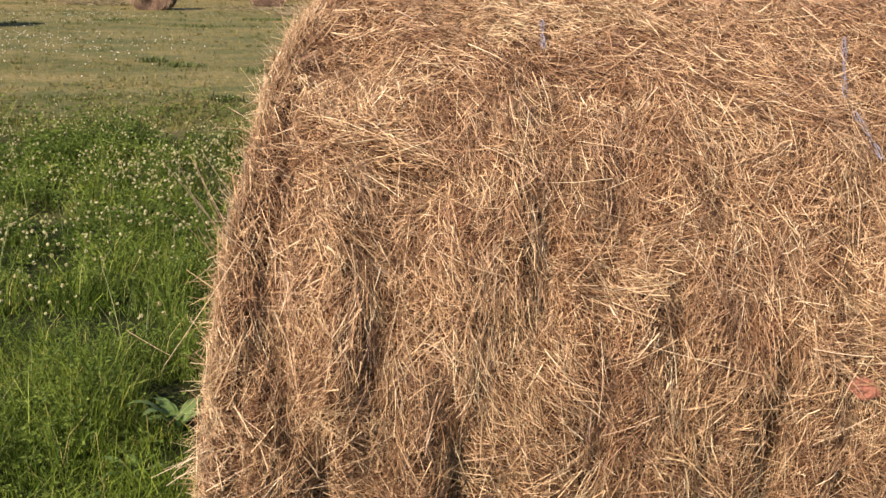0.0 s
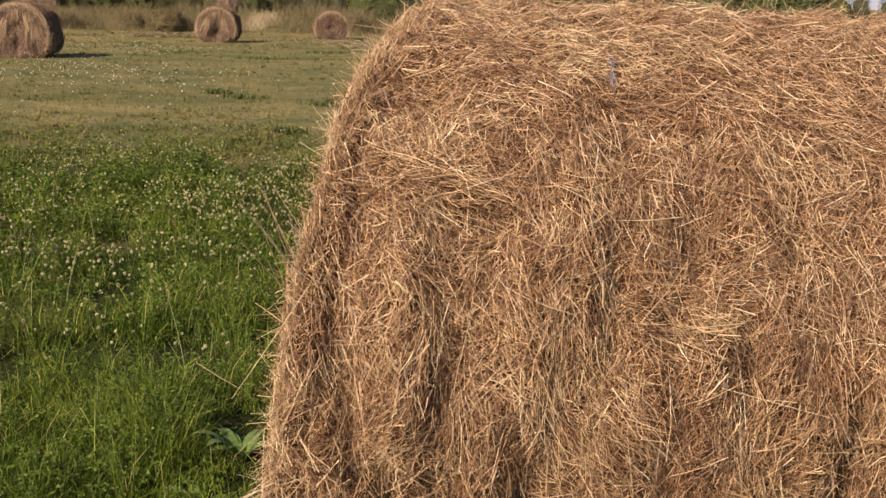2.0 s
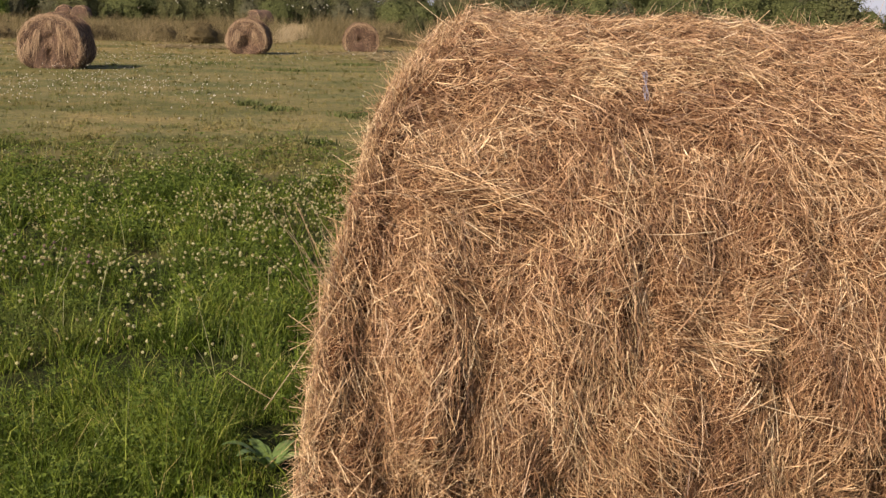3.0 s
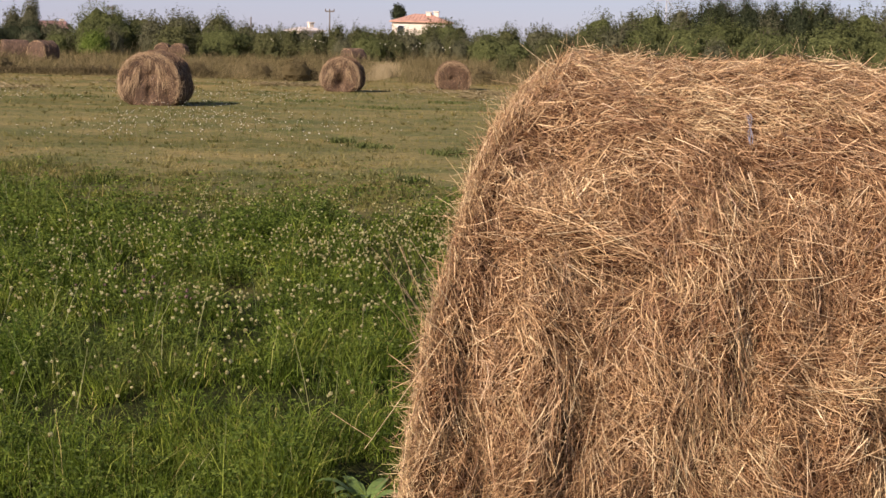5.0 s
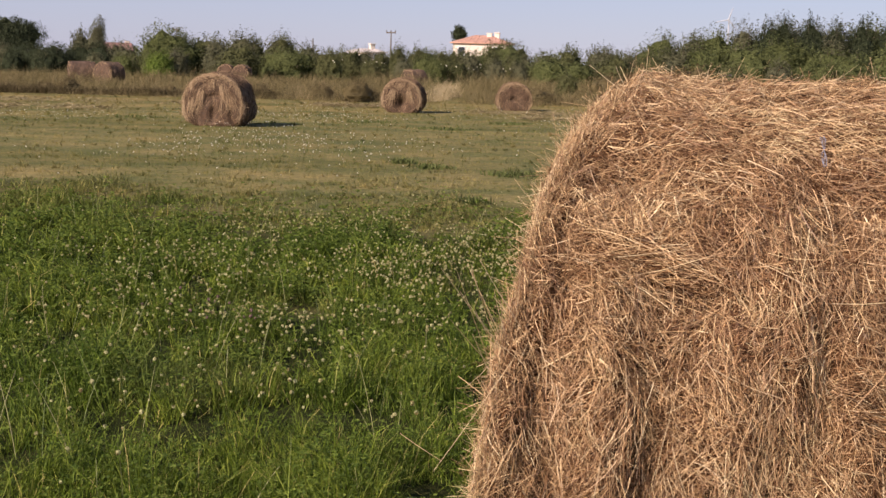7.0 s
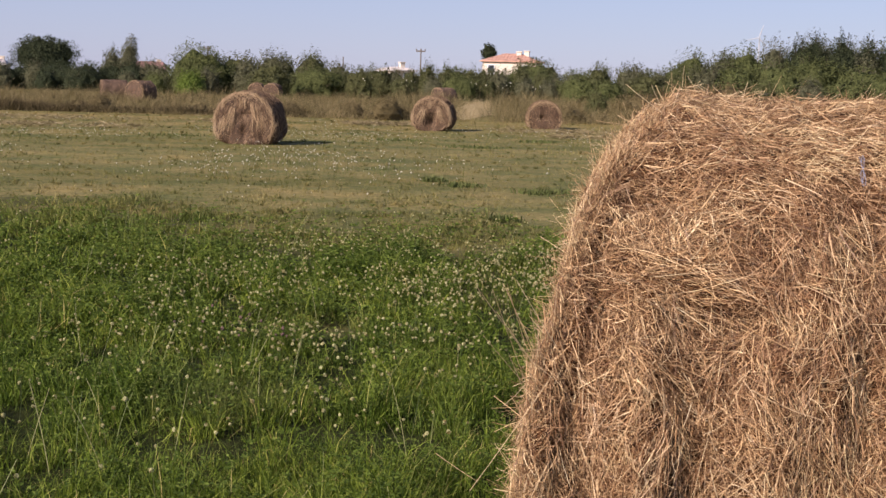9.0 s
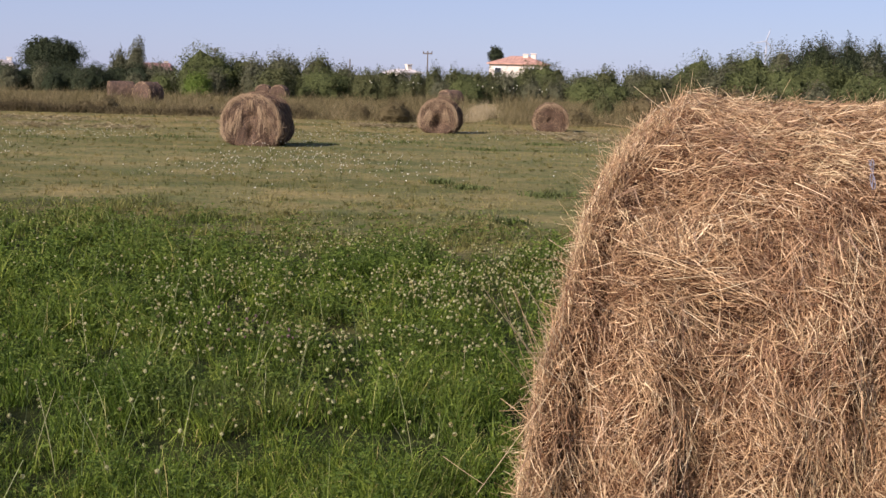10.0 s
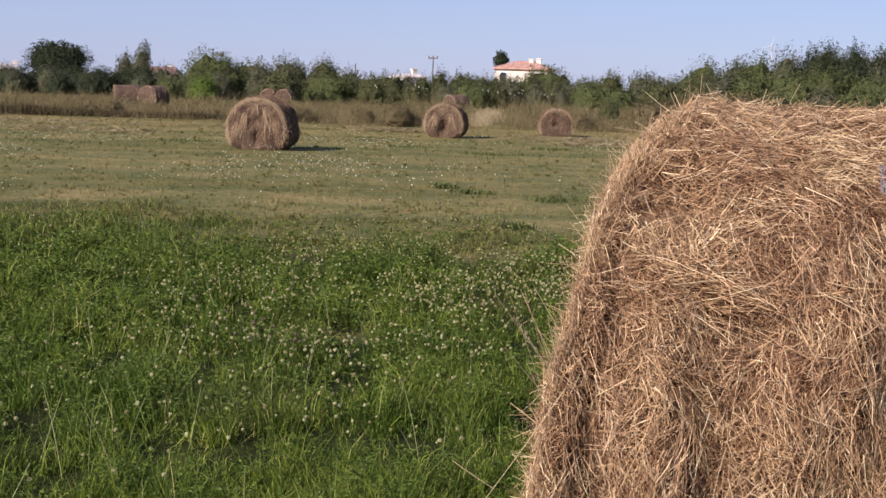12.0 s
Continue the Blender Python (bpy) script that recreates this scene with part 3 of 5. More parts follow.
# where the hay is paler (above 0) or darker, mostly on ridges and in hollows: place along, degrees up, half width, half
# height in degrees, how much
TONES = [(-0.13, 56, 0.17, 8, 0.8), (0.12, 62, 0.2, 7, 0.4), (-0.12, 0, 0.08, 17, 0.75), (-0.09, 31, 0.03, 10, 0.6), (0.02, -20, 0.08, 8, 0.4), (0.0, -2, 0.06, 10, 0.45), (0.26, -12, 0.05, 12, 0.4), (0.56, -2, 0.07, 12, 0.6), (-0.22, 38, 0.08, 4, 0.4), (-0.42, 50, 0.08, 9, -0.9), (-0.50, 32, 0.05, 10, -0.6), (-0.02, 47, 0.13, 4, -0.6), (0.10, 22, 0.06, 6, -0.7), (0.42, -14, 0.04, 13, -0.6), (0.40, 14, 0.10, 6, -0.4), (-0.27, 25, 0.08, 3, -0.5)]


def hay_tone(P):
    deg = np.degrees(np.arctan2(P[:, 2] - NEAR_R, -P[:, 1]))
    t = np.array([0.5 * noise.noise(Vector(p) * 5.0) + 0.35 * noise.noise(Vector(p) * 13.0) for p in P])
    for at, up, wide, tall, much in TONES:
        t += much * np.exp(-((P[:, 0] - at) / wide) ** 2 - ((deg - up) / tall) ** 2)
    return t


def near_bale():
    rng = np.random.default_rng(30)
    thing = tagged(new("hay_bale"), "large weathered round hay bale with loose brown stalks", "hay bale", "round bales")
    thing.matrix_world = NEAR_AT
    V, F = near_form()
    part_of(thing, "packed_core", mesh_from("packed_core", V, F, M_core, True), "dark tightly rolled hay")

    def surface(n, back=0.05):
        P, N = scatter_on(V, F, int(n * 2.6), rng)
        seen = np.where((P[:, 1] > 0.30) | (P[:, 0] > 0.80) | (P[:, 2] < 0.16), back, 1.0)
        keep = rng.random(len(P)) < seen
        return P[keep][:n], N[keep][:n]

    # short broken bits matted flat on the roll
    P, N = surface(118000)
    n = len(P)
    D = near_lay(P, N, rng, 0.85) + N * rng.normal(0.02, 0.16, (n, 1))
    L = 0.036 * np.clip(rng.lognormal(0, 0.45, n), 0.35, 2.6)
    mat = ribbons(P - D * (L * 0.5)[:, None] + N * rng.uniform(-0.002, 0.012, (n, 1)), D, N, L, 0.00105 * rng.lognormal(0, 0.35, n), rng.normal(0, 0.18, (n, 3)), rng.normal(0, 0.8, n), 1, 0.6)
    part_of(thing, "matted_hay", mesh_from("matted_hay", *mat, M_matted), "matted short brown hay", "stuff")

    # tufts of half-parallel stalks, one end caught, the other lifting
    tufts, each = 3700, 13
    Pt, Nt = surface(tufts)
    tufts = len(Pt)
    Dt = near_lay(Pt, Nt, rng, 0.62)
    across = np.cross(Nt, Dt)
    a = rng.normal(0, 1, (tufts, each, 1))
    P = Pt[:, None] + across[:, None] * a * rng.uniform(0.004, 0.020, (tufts, 1, 1)) + Dt[:, None] * rng.normal(0, 0.018, (tufts, each, 1))
    N = np.repeat(Nt, each, 0)
    D = Dt[:, None] + across[:, None] * (a * rng.uniform(-0.05, 0.25, (tufts, 1, 1)) + rng.normal(0, 0.30, (tufts, each, 1))) + Nt[:, None] * (rng.uniform(-0.02, 0.14, (tufts, 1, 1)) + rng.normal(0, 0.10, (tufts, each, 1)))
    P, D = P.reshape(-1, 3), unit(D.reshape(-1, 3))
    n = len(P)
    L = np.repeat(rng.uniform(0.026, 0.072, tufts), each) * rng.uniform(0.5, 1.3, n)
    L *= 1 - 0.35 * ease(1.08, 1.25, P[:, 2])
    W = 0.00102 * np.clip(rng.lognormal(0, 0.42, n), 0.4, 2.1)
    bend = rng.normal(0, 0.26, (n, 3)) + np.repeat(across * rng.normal(0, 0.22, (tufts, 1)), each, 0) - N * rng.uniform(0.0, 0.14, (n, 1))
    stalks = [(P, D, N, L, W, bend)]
    # single stalks across them
    P, N = surface(30000)
    n = len(P)
    D = unit(near_lay(P, N, rng, 1.1) + N * rng.normal(0.05, 0.16, (n, 1)))
    L = 0.050 * np.clip(rng.lognormal(0, 0.5, n), 0.3, 2.5) * (1 - 0.40 * ease(1.08, 1.25, P[:, 2]))
    stalks.append((P, D, N, L, 0.0010 * rng.lognormal(0, 0.4, n), rng.normal(0, 0.34, (n, 3)) - N * 0.06))
    P, D, N, L, W, bend = (np.concatenate(rows) for rows in zip(*stalks))
    n = len(P)
    P0 = P - D * (L * 0.4)[:, None] + N * rng.uniform(0.002, 0.023, (n, 1))
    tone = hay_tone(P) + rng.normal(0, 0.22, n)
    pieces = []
    for name, some, mat, text in (("weathered_hay", tone < -0.34, M_dark_hay, "dark weathered hay stalks"), ("golden_hay", tone > 0.40, M_fringe, "pale golden hay stalks"), ("", (tone >= -0.34) & (tone <= 0.40), None, "")):
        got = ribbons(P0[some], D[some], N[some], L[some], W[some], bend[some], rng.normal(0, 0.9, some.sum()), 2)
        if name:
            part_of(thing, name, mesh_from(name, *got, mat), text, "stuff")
        else:
            pieces.append(got)
    # longer round stalks
    P, N = surface(3800)
    n = len(P)
    D = unit(near_lay(P, N, rng, 0.9) + N * rng.normal(0.05, 0.10, (n, 1)))
    L = rng.uniform(0.06, 0.135, n) * (1 - 0.45 * ease(1.05, 1.25, P[:, 2]))
    pieces.append(strands(P - D * (L * 0.45)[:, None] + N * rng.uniform(0.010, 0.028, (n, 1)), D, N, L, 0.00125 * rng.lognormal(0, 0.3, n), rng.normal(0, 0.14, (n, 3)) - N * 0.05, 3, 0.6))

    # ragged pale fringe standing along the leaning end and over the crown
    P, N = scatter_on(V, F, 90000, rng)
    inside = P[:, 0] - near_end(P[:, 2] - NEAR_R)
    rim = (P[:, 1] < 0.05) & (P[:, 2] > 0.25) & (inside < 0.045) & (inside > -0.01) & (N[:, 1] < 0.3)
    crown = (P[:, 2] > 1.30) & (P[:, 1] > -0.35) & (P[:, 1] < 0.25) & (rng.random(len(P)) < 0.10)
    P, N = P[rim | crown], N[rim | crown]
    P, N = P[:3600], N[:3600]
    n = len(P)
    on_rim = (P[:, 2] < 1.30)[:, None]
    D = np.where(on_rim, np.stack([rng.normal(-0.50, 0.42, n), rng.normal(-0.25, 0.35, n), rng.normal(0.45, 0.60, n)], -1), np.stack([rng.normal(-0.1, 0.7, n), rng.normal(-0.2, 0.4, n), rng.normal(0.35, 0.35, n)], -1))
    L = rng.uniform(0.025, 0.085, n)
    fringe = strands(P - unit(D) * (L * 0.3)[:, None], D, N + [0, 0.01, 0.02], L, 0.0012 * rng.lognormal(0, 0.35, n), rng.normal(0, 0.22, (n, 3)), 2, 0.5)
    part_of(thing, "hay_fringe", mesh_from("hay_fringe", *fringe, M_fringe), "ragged pale fringe of dry stalks", "stuff")

    # the larger hanging and swept locks
    for at, up, wide, tall, lie_deg in SWATHES:
        deg = np.degrees(np.arctan2(V[:, 2] - NEAR_R, -V[:, 1]))
        near_it = np.where((V[:, 1] < 0.3), (V[:, 0] - at) ** 2 + ((deg - up) * 0.0123) ** 2, 9)
        p = V[np.argmin(near_it)]
        o = unit(np.array([0, p[1], p[2] - NEAR_R]))
        down = np.array([0, -o[2], o[1]]) * (-1 if o[1] > 0 else 1)
        down = down if down[2] < 0 else -down
        along = np.array([1.0, 0, 0])
        go = unit(down * math.cos(radians(lie_deg)) + along * math.sin(radians(lie_deg)))
        across = np.cross(o, go)
        reach = max(wide, radians(tall) * NEAR_R)
        thin = min(wide, radians(tall) * NEAR_R)
        m = 60
        a, b = rng.normal(0, 0.8, m), rng.uniform(-1.2, 0.7, m)
        P = p + across * (a * thin)[:, None] + go * (b * reach)[:, None] + o * rng.uniform(0.012, 0.032, (m, 1))
        P -= o * ((b * reach) ** 2 / (2 * NEAR_R) * (math.cos(radians(lie_deg)) ** 2))[:, None]
        D = go + across * (a * 0.12 + rng.normal(0, 0.24, m))[:, None] + o * rng.normal(0.0, 0.07, (m, 1)) - o * (b * reach / NEAR_R * math.cos(radians(lie_deg)) ** 2)[:, None]
        L = rng.uniform(0.04, 0.11, m)
        lock = ribbons(P, D, np.tile(o, (m, 1)), L, 0.0011 * rng.lognormal(0, 0.35, m), across * (rng.normal(0, 0.12) + rng.normal(0, 0.12, m))[:, None] - o * rng.uniform(0, 0.12, (m, 1)), rng.normal(0, 0.7, m), 3)
        pieces.append(lock)
    part_of(thing, "loose_hay", mesh_from("loose_hay", *joined(pieces), M_straw), "loose weathered brown hay stalks", "stuff")
    return thing, V, F


near, near_v, near_f = near_bale()


# ---- the other bales in the field ----
FIELD_BALES = [
    # x, y, turn, radius, half length, how far it has sunk, label
    (-4.03, 29.8, 81, 0.665, 0.57, 0.15, "brown round hay bale with matted hay hanging over its end"),
    (-0.02, 41.0, 80, 0.58, 0.56, 0.10, "round hay bale with a dark hollow in its flat end"),
    (3.66, 45.6, 88, 0.56, 0.56, 0.16, "small pale round hay bale before tall grass"),
    (0.55, 85.0, 40, 0.64, 0.62, 0.06, "distant round hay bale behind the tall grass"),
    (-13.75, 105.0, 84, 0.62, 0.62, 0.06, "distant pale round hay bale, one of two"),
    (-12.45, 104.0, 80, 0.62, 0.62, 0.06, "distant pale round hay bale, one of two"),
    (-17.7, 75.0, 20, 0.64, 0.72, 0.06, "distant round hay bale lying side on"),
    (-16.1, 74.5, 60, 0.64, 0.60, 0.06, "distant round hay bale behind tall grass"),
]
# the hollows in the flat ends: sideways, up, half width, half height, depth
ENDS = [[(-0.08, 0.14, 0.15, 0.09, 0.10), (0.00, -0.26, 0.07, 0.22, 0.10), (-0.38, -0.2, 0.05, 0.25, 0.10), (0.30, -0.3, 0.04, 0.22, 0.06)], [(0.0, -0.20, 0.17, 0.26, 0.26), (-0.28, 0.02, 0.05, 0.22, 0.10)], [(0.05, -0.05, 0.10, 0.10, 0.07)]]


# hanging locks by bale: sideways, height over the middle, length, how they swing out
HANGING = {0: [(-0.20, 0.42, 0.80, -0.20), (0.24, 0.30, 0.75, 0.22), (-0.40, 0.20, 0.60, -0.12), (0.02, 0.50, 0.30, 0.05), (0.44, 0.10, 0.50, 0.10)], 1: [(-0.24, 0.28, 0.70, -0.16), (0.24, 0.26, 0.66, 0.20), (0.0, 0.42, 0.28, 0.05)]}


def field_bale(k, bx, by, turn, radius, half, sunk, text):
    rng = np.random.default_rng(110 + 30 * k)
    far_off = by > 60
    thing = tagged(new("hay_bale"), text, "hay bale", "round bales")
    thing.matrix_world = pose(bx, by, float(lie(bx, by)) - sunk, 0, 0, turn)
    pits = ENDS[min(k, 2)]

    def settled(V):
        x, y, z = V[..., 0], V[..., 1], V[..., 2]
        pit = 0.004 * np.cos(np.hypot(y, z) * 42)
        for py, pz, wy, wz, much in pits:
            pit = pit + much * np.exp(-((y - py) / wy) ** 2 - ((z - pz) / wz) ** 2)
        return np.stack([x + pit * ease(-0.55 * half, -0.85 * half, x), y * (1.0 + 0.16 * ease(0.05, -0.45, z)), z * 0.93], -1)

    V, F = bale_form(radius, half, 0.16, 30 if far_off else 60, 44 if far_off else 84, 0.030, 11.0 + 3 * k, settled)
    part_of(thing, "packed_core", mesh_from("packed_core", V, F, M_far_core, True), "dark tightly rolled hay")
    n = 1200 if far_off else 11000
    P, N = scatter_on(V, F, n, rng)
    ctr = P - [0, 0, radius]
    face = (P[:, 0] < -0.72 * half)[:, None]
    around = unit(np.cross([[1.0, 0, 0]], ctr))
    hang = np.array([[0, 0, -1.0]]) + ctr * [0, 0.7, 0]
    loose = rng.random((n, 1)) < 0.55
    D = np.where(face & loose, hang, around) + rng.normal(0, 0.30, (n, 3))
    D = unit(D - (D * N).sum(1, keepdims=True) * N * 0.9)
    L = rng.uniform(0.06, 0.22, n)
    W = (0.013 if far_off else 0.0055) * rng.lognormal(0, 0.4, n)
    pieces = [ribbons(P - D * (L * 0.4)[:, None] + N * rng.uniform(0, 0.02, (n, 1)), D, N, L, W, rng.normal(0, 0.15, (n, 3)) - N * 0.08, rng.normal(0, 0.6, n), 2)]
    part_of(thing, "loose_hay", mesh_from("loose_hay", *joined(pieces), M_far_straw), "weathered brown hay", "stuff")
    # locks hanging over the flat end
    for at, top, drop, swing in HANGING.get(k, []):
        m = 48
        a = rng.normal(0, 1, m)
        P = np.stack([-half - 0.01 - 0.05 * rng.random(m), at + a * 0.05, radius + top - 0.25 * drop * rng.random(m)], -1)
        D = np.stack([rng.normal(-0.10, 0.06, m), swing + a * 0.06 + rng.normal(0, 0.20, m), np.full(m, -1.0)], -1)
        lock = ribbons(P, D, np.tile([-1.0, 0, 0.1], (m, 1)), drop * rng.uniform(0.3, 0.8, m), 0.0050 * rng.lognormal(0, 0.3, m), np.stack([rng.uniform(0.0, 0.14, m), swing * 0.4 + rng.normal(0, 0.05, m), 0 * a], -1), rng.normal(0, 0.5, m), 3)
        part_of(thing, "hay_lock", mesh_from("hay_lock", *lock, M_far_lit), "pale lock of hay hanging over the end", "stuff")
    # the shaggy rim of the roll, sunlight on it put into a paler colour
    m = 240 if far_off else 1500
    a = rng.uniform(radians(-35), radians(215), m)
    o = np.stack([0 * a, np.cos(a), np.sin(a)], -1)
    P = np.stack([np.full(m, -half * 0.95) + rng.normal(0, 0.03, m), np.cos(a) * radius * (1.0 + 0.10 * ease(0.2, -0.7, np.sin(a))), np.sin(a) * radius * 0.93 + radius], -1) + o * rng.uniform(-0.05, 0.01, (m, 1))
    D = np.cross([[1.0, 0, 0]], o) * rng.choice([-1, 1], (m, 1)) + [0, 0, -0.5] + rng.normal(0, 0.35, (m, 3))
    rim = ribbons(P, D, np.tile([-1.0, 0, 0.1], (m, 1)), rng.uniform(0.05, 0.20, m), W[:m] * 0.9, -o * 0.25 + rng.normal(0, 0.1, (m, 3)), rng.normal(0, 0.6, m), 2)
    part_of(thing, "hay_rim", mesh_from("hay_rim", *rim, M_far_lit), "pale shaggy rim of the roll", "stuff")


for k, row in enumerate(FIELD_BALES):
    field_bale(k, *row)


# ---- single stalks that stand out on the near bale ----
def single_stalks():
    rng = np.random.default_rng(21)
    shapes = []
    for k in range(6):
        P, D, N = np.zeros((1, 3)), np.array([[0, 0, 1.0]]), np.array([[1.0, 0, 0]])
        V, F = strands(P, D, N, np.array([1.0]), np.array([0.012]), np.array([[rng.normal(0, 0.14), rng.normal(0, 0.14), 0]]), 4, 0.5)
        shapes.append(mesh_from("straw", V, F, M_straw_one))
    V, F = strands(np.zeros((1, 3)), np.array([[0, 0, 1.0]]), np.array([[1.0, 0, 0]]), np.array([1.0]), np.array([0.012]), np.array([[0.03, 0.02, 0]]), 4, 0.6)
    straight = mesh_from("straw", V, F, M_straw_one)
    P, N = scatter_on(near_v, near_f, 3600, rng)
    keep = (P[:, 1] < 0.15) & (P[:, 2] > 0.25) & (P[:, 0] > -0.56) & (P[:, 0] < 0.8)
    P, N = P[keep][:230], N[keep][:230]
    D = near_lay(P, N, rng, 0.9)
    for p, nrm, d in zip(P, N, D):
        d = (Vector(d) + Vector(nrm) * rng.uniform(-0.03, 0.12)).normalized()
        ln = rng.uniform(0.05, 0.15)
        at = Vector(p) + Vector(nrm) * 0.026 - d * ln * 0.4
        if min(at.x, (at + d * ln).x) < near_end(p[2] - NEAR_R):
            continue
        ob = part_of(near, "straw", shapes[rng.integers(6)])
        ob.matrix_local = Matrix.LocRotScale(at, d.to_track_quat("Z", "X"), (0.105, 0.105, ln))
    # thin whiskers that stand up along the crown
    P, N = scatter_on(near_v, near_f, 9000, rng)
    crown = (P[:, 2] > 1.33) & (P[:, 1] > -0.3) & (P[:, 1] < 0.15) & (P[:, 0] < 0.8)
    for p in P[crown][:70]:
        d = Vector((rng.normal(0, 0.4), rng.normal(-0.1, 0.3), 0.9))
        ob = part_of(near, "straw", shapes[rng.integers(6)])
        ob.matrix_local = Matrix.LocRotScale(Vector(p) - d * 0.01, d.to_track_quat("Z", "X"), (0.11, 0.11, rng.uniform(0.05, 0.10)))
    # stalks that jut out past the end and the crown, and a few long ones lying across the front: from, to
    for a, b in JUT:
        a, b = NEAR_BACK @ Vector(a), NEAR_BACK @ Vector(b)
        ob = part_of(near, "straw", straight)
        ob.matrix_local = Matrix.LocRotScale(a, (b - a).to_track_quat("Z", "X"), (0.13, 0.13, (b - a).length))


JUT = [
    ((0.215, 2.40, 0.89), (0.146, 2.40, 1.035)), ((0.22, 2.40, 0.90), (0.188, 2.40, 1.003)), ((0.21, 2.42, 0.87), (0.150, 2.40, 0.975)),
    ((0.225, 2.36, 0.88), (0.092, 2.30, 0.690)), ((0.027, 2.30, 0.76), (0.100, 2.30, 0.708)), ((0.30, 2.52, 1.08), (0.268, 2.60, 1.18)),
    ((0.31, 2.50, 1.07), (0.218, 2.58, 1.112)), ((0.45, 2.80, 1.325), (0.345, 2.80, 1.332)), ((0.49, 2.85, 1.355), (0.408, 2.85, 1.41)),
    ((0.50, 2.90, 1.36), (0.470, 2.90, 1.41)), ((0.60, 2.90, 1.365), (0.500, 2.90, 1.418)),
]
JUT += [
    ((1.027, 2.262, 0.908), (1.165, 2.205, 0.841)), ((0.928, 2.235, 0.722), (1.158, 2.19, 0.659)), ((0.828, 2.325, 0.964), (0.989, 2.325, 1.025)),
    ((0.20, 2.40, 0.515), (0.063, 2.40, 0.445)), ((0.20, 2.42, 0.50), (0.09, 2.42, 0.42)), ((0.40, 2.83, 1.24), (0.355, 2.75, 1.32)),
    ((0.255, 2.42, 1.00), (0.21, 2.40, 1.10)), ((0.20, 2.36, 0.83), (0.15, 2.34, 0.93)), ((0.24, 2.38, 0.94), (0.16, 2.36, 1.06)),
]
# a tuft of loose ends fanning out of the leaning end
fan = np.random.default_rng(22)
for k in range(14):
    JUT.append(((0.225 + fan.normal(0, 0.012), 2.40, 0.86 + fan.normal(0, 0.035)), (0.165 + fan.normal(0, 0.035), 2.39 + fan.normal(0, 0.03), 0.975 + fan.normal(0, 0.045))))
for k in range(9):
    JUT.append(((0.22, 2.40 + fan.normal(0, 0.04), 0.50 + fan.normal(0, 0.03)), (0.10 + fan.normal(0, 0.03), 2.40 + fan.normal(0, 0.05), 0.45 + fan.normal(0, 0.04))))
single_stalks()


def twine():
    """Short visible runs of frayed baling twine, sunk in the hay: place along, degrees up, at both ends."""
    for x0, d0, x1, d1, w in [(0.60, 55, 0.55, 40, 0.010), (0.565, 37, 0.605, 29, 0.011), (-0.01, 58, -0.016, 50, 0.008)]:
        pts = []
        for t in np.linspace(0, 1, 9):
            x, d = x0 + (x1 - x0) * t, radians(d0 + (d1 - d0) * t)
            ctr = near_v[(np.abs(near_v[:, 0] - x) < 0.03) & (np.abs(np.arctan2(near_v[:, 2] - NEAR_R, -near_v[:, 1]) - d) < 0.08)].mean(0)
            pts.append(Vector((x, ctr[1] - math.cos(d) * 0.020, ctr[2] + math.sin(d) * 0.020)))
        for k in range(3):
            bm = bmesh.new()
            tube(bm, [q + Vector(((k - 1.0) * w * 0.28 + 0.002 * math.sin(5 * i + 2 * k), 0, 0.001 * k)) for i, q in enumerate(pts)], [0.0008 + 0.0003 * math.sin(3 * i + k) for i in range(9)], 5)
            part("baling_twine", bm, M_twine, near, "frayed pale blue baling twine")
    bm = bmesh.new()
    bmesh.ops.create_icosphere(bm, subdivisions=3, radius=0.020)
    for v in bm.verts:
        v.co *= 1 + 0.9 * noise.noise(v.co * 60) + 0.5 * noise.noise(v.co * 150)
        v.co = Vector((v.co.x * 1.3, v.co.y * 0.5, v.co.z * 0.9))
    rest = near_v[(np.abs(near_v[:, 0] - 0.566) < 0.025) & (np.abs(near_v[:, 2] - 0.636) < 0.025) & (near_v[:, 1] < 0)].mean(0)
    bmesh.ops.translate(bm, verts=bm.verts, vec=Vector(rest) + Vector((0, -0.022, 0)))
    part("withered_leaf", bm, M_leafred, near, "crumpled rust-red withered leaf")


twine()


# ---- grass ----
def sector(n, d0, d1, left, right, power, rng):
    """Places in a sector of the meadow seen from its near corner; thinner with distance."""
    u = rng.random(n)
    k = 2 - power
    d = (d0 ** k + u * (d1 ** k - d0 ** k)) ** (1 / k)
    az = np.radians(rng.uniform(-right, left, n))
    return -np.sin(az) * d, np.cos(az) * d, d


def outside_bale(x, y):
    return ~((np.abs(x - BX) < 0.64) & (np.abs(y - BY) < 0.50))


def dry_share(x, y):
    x, y = np.atleast_1d(x), np.atleast_1d(y)
    wander = np.array([2.2 * noise.noise(Vector((a * 0.45, b * 0.3, 2))) + 1.2 * noise.noise(Vector((a * 1.6, b * 0.9, 4))) for a, b in zip(x, y)])
    return np.clip((y + 0.45 * x + wander - GREEN_END + 1.4) / 5.5, 0, 1)


def tufted(x, y):
    """How thick and high the turf stands: tussocks with thin, dark gaps between."""
    return np.array([0.8 * noise.noise(Vector((a * 1.3, b * 1.3, 5))) + 1.0 * noise.noise(Vector((a * 3.4, b * 3.4, 5))) + 0.7 * noise.noise(Vector((a * 7.5, b * 7.5, 9))) for a, b in zip(x, y)])


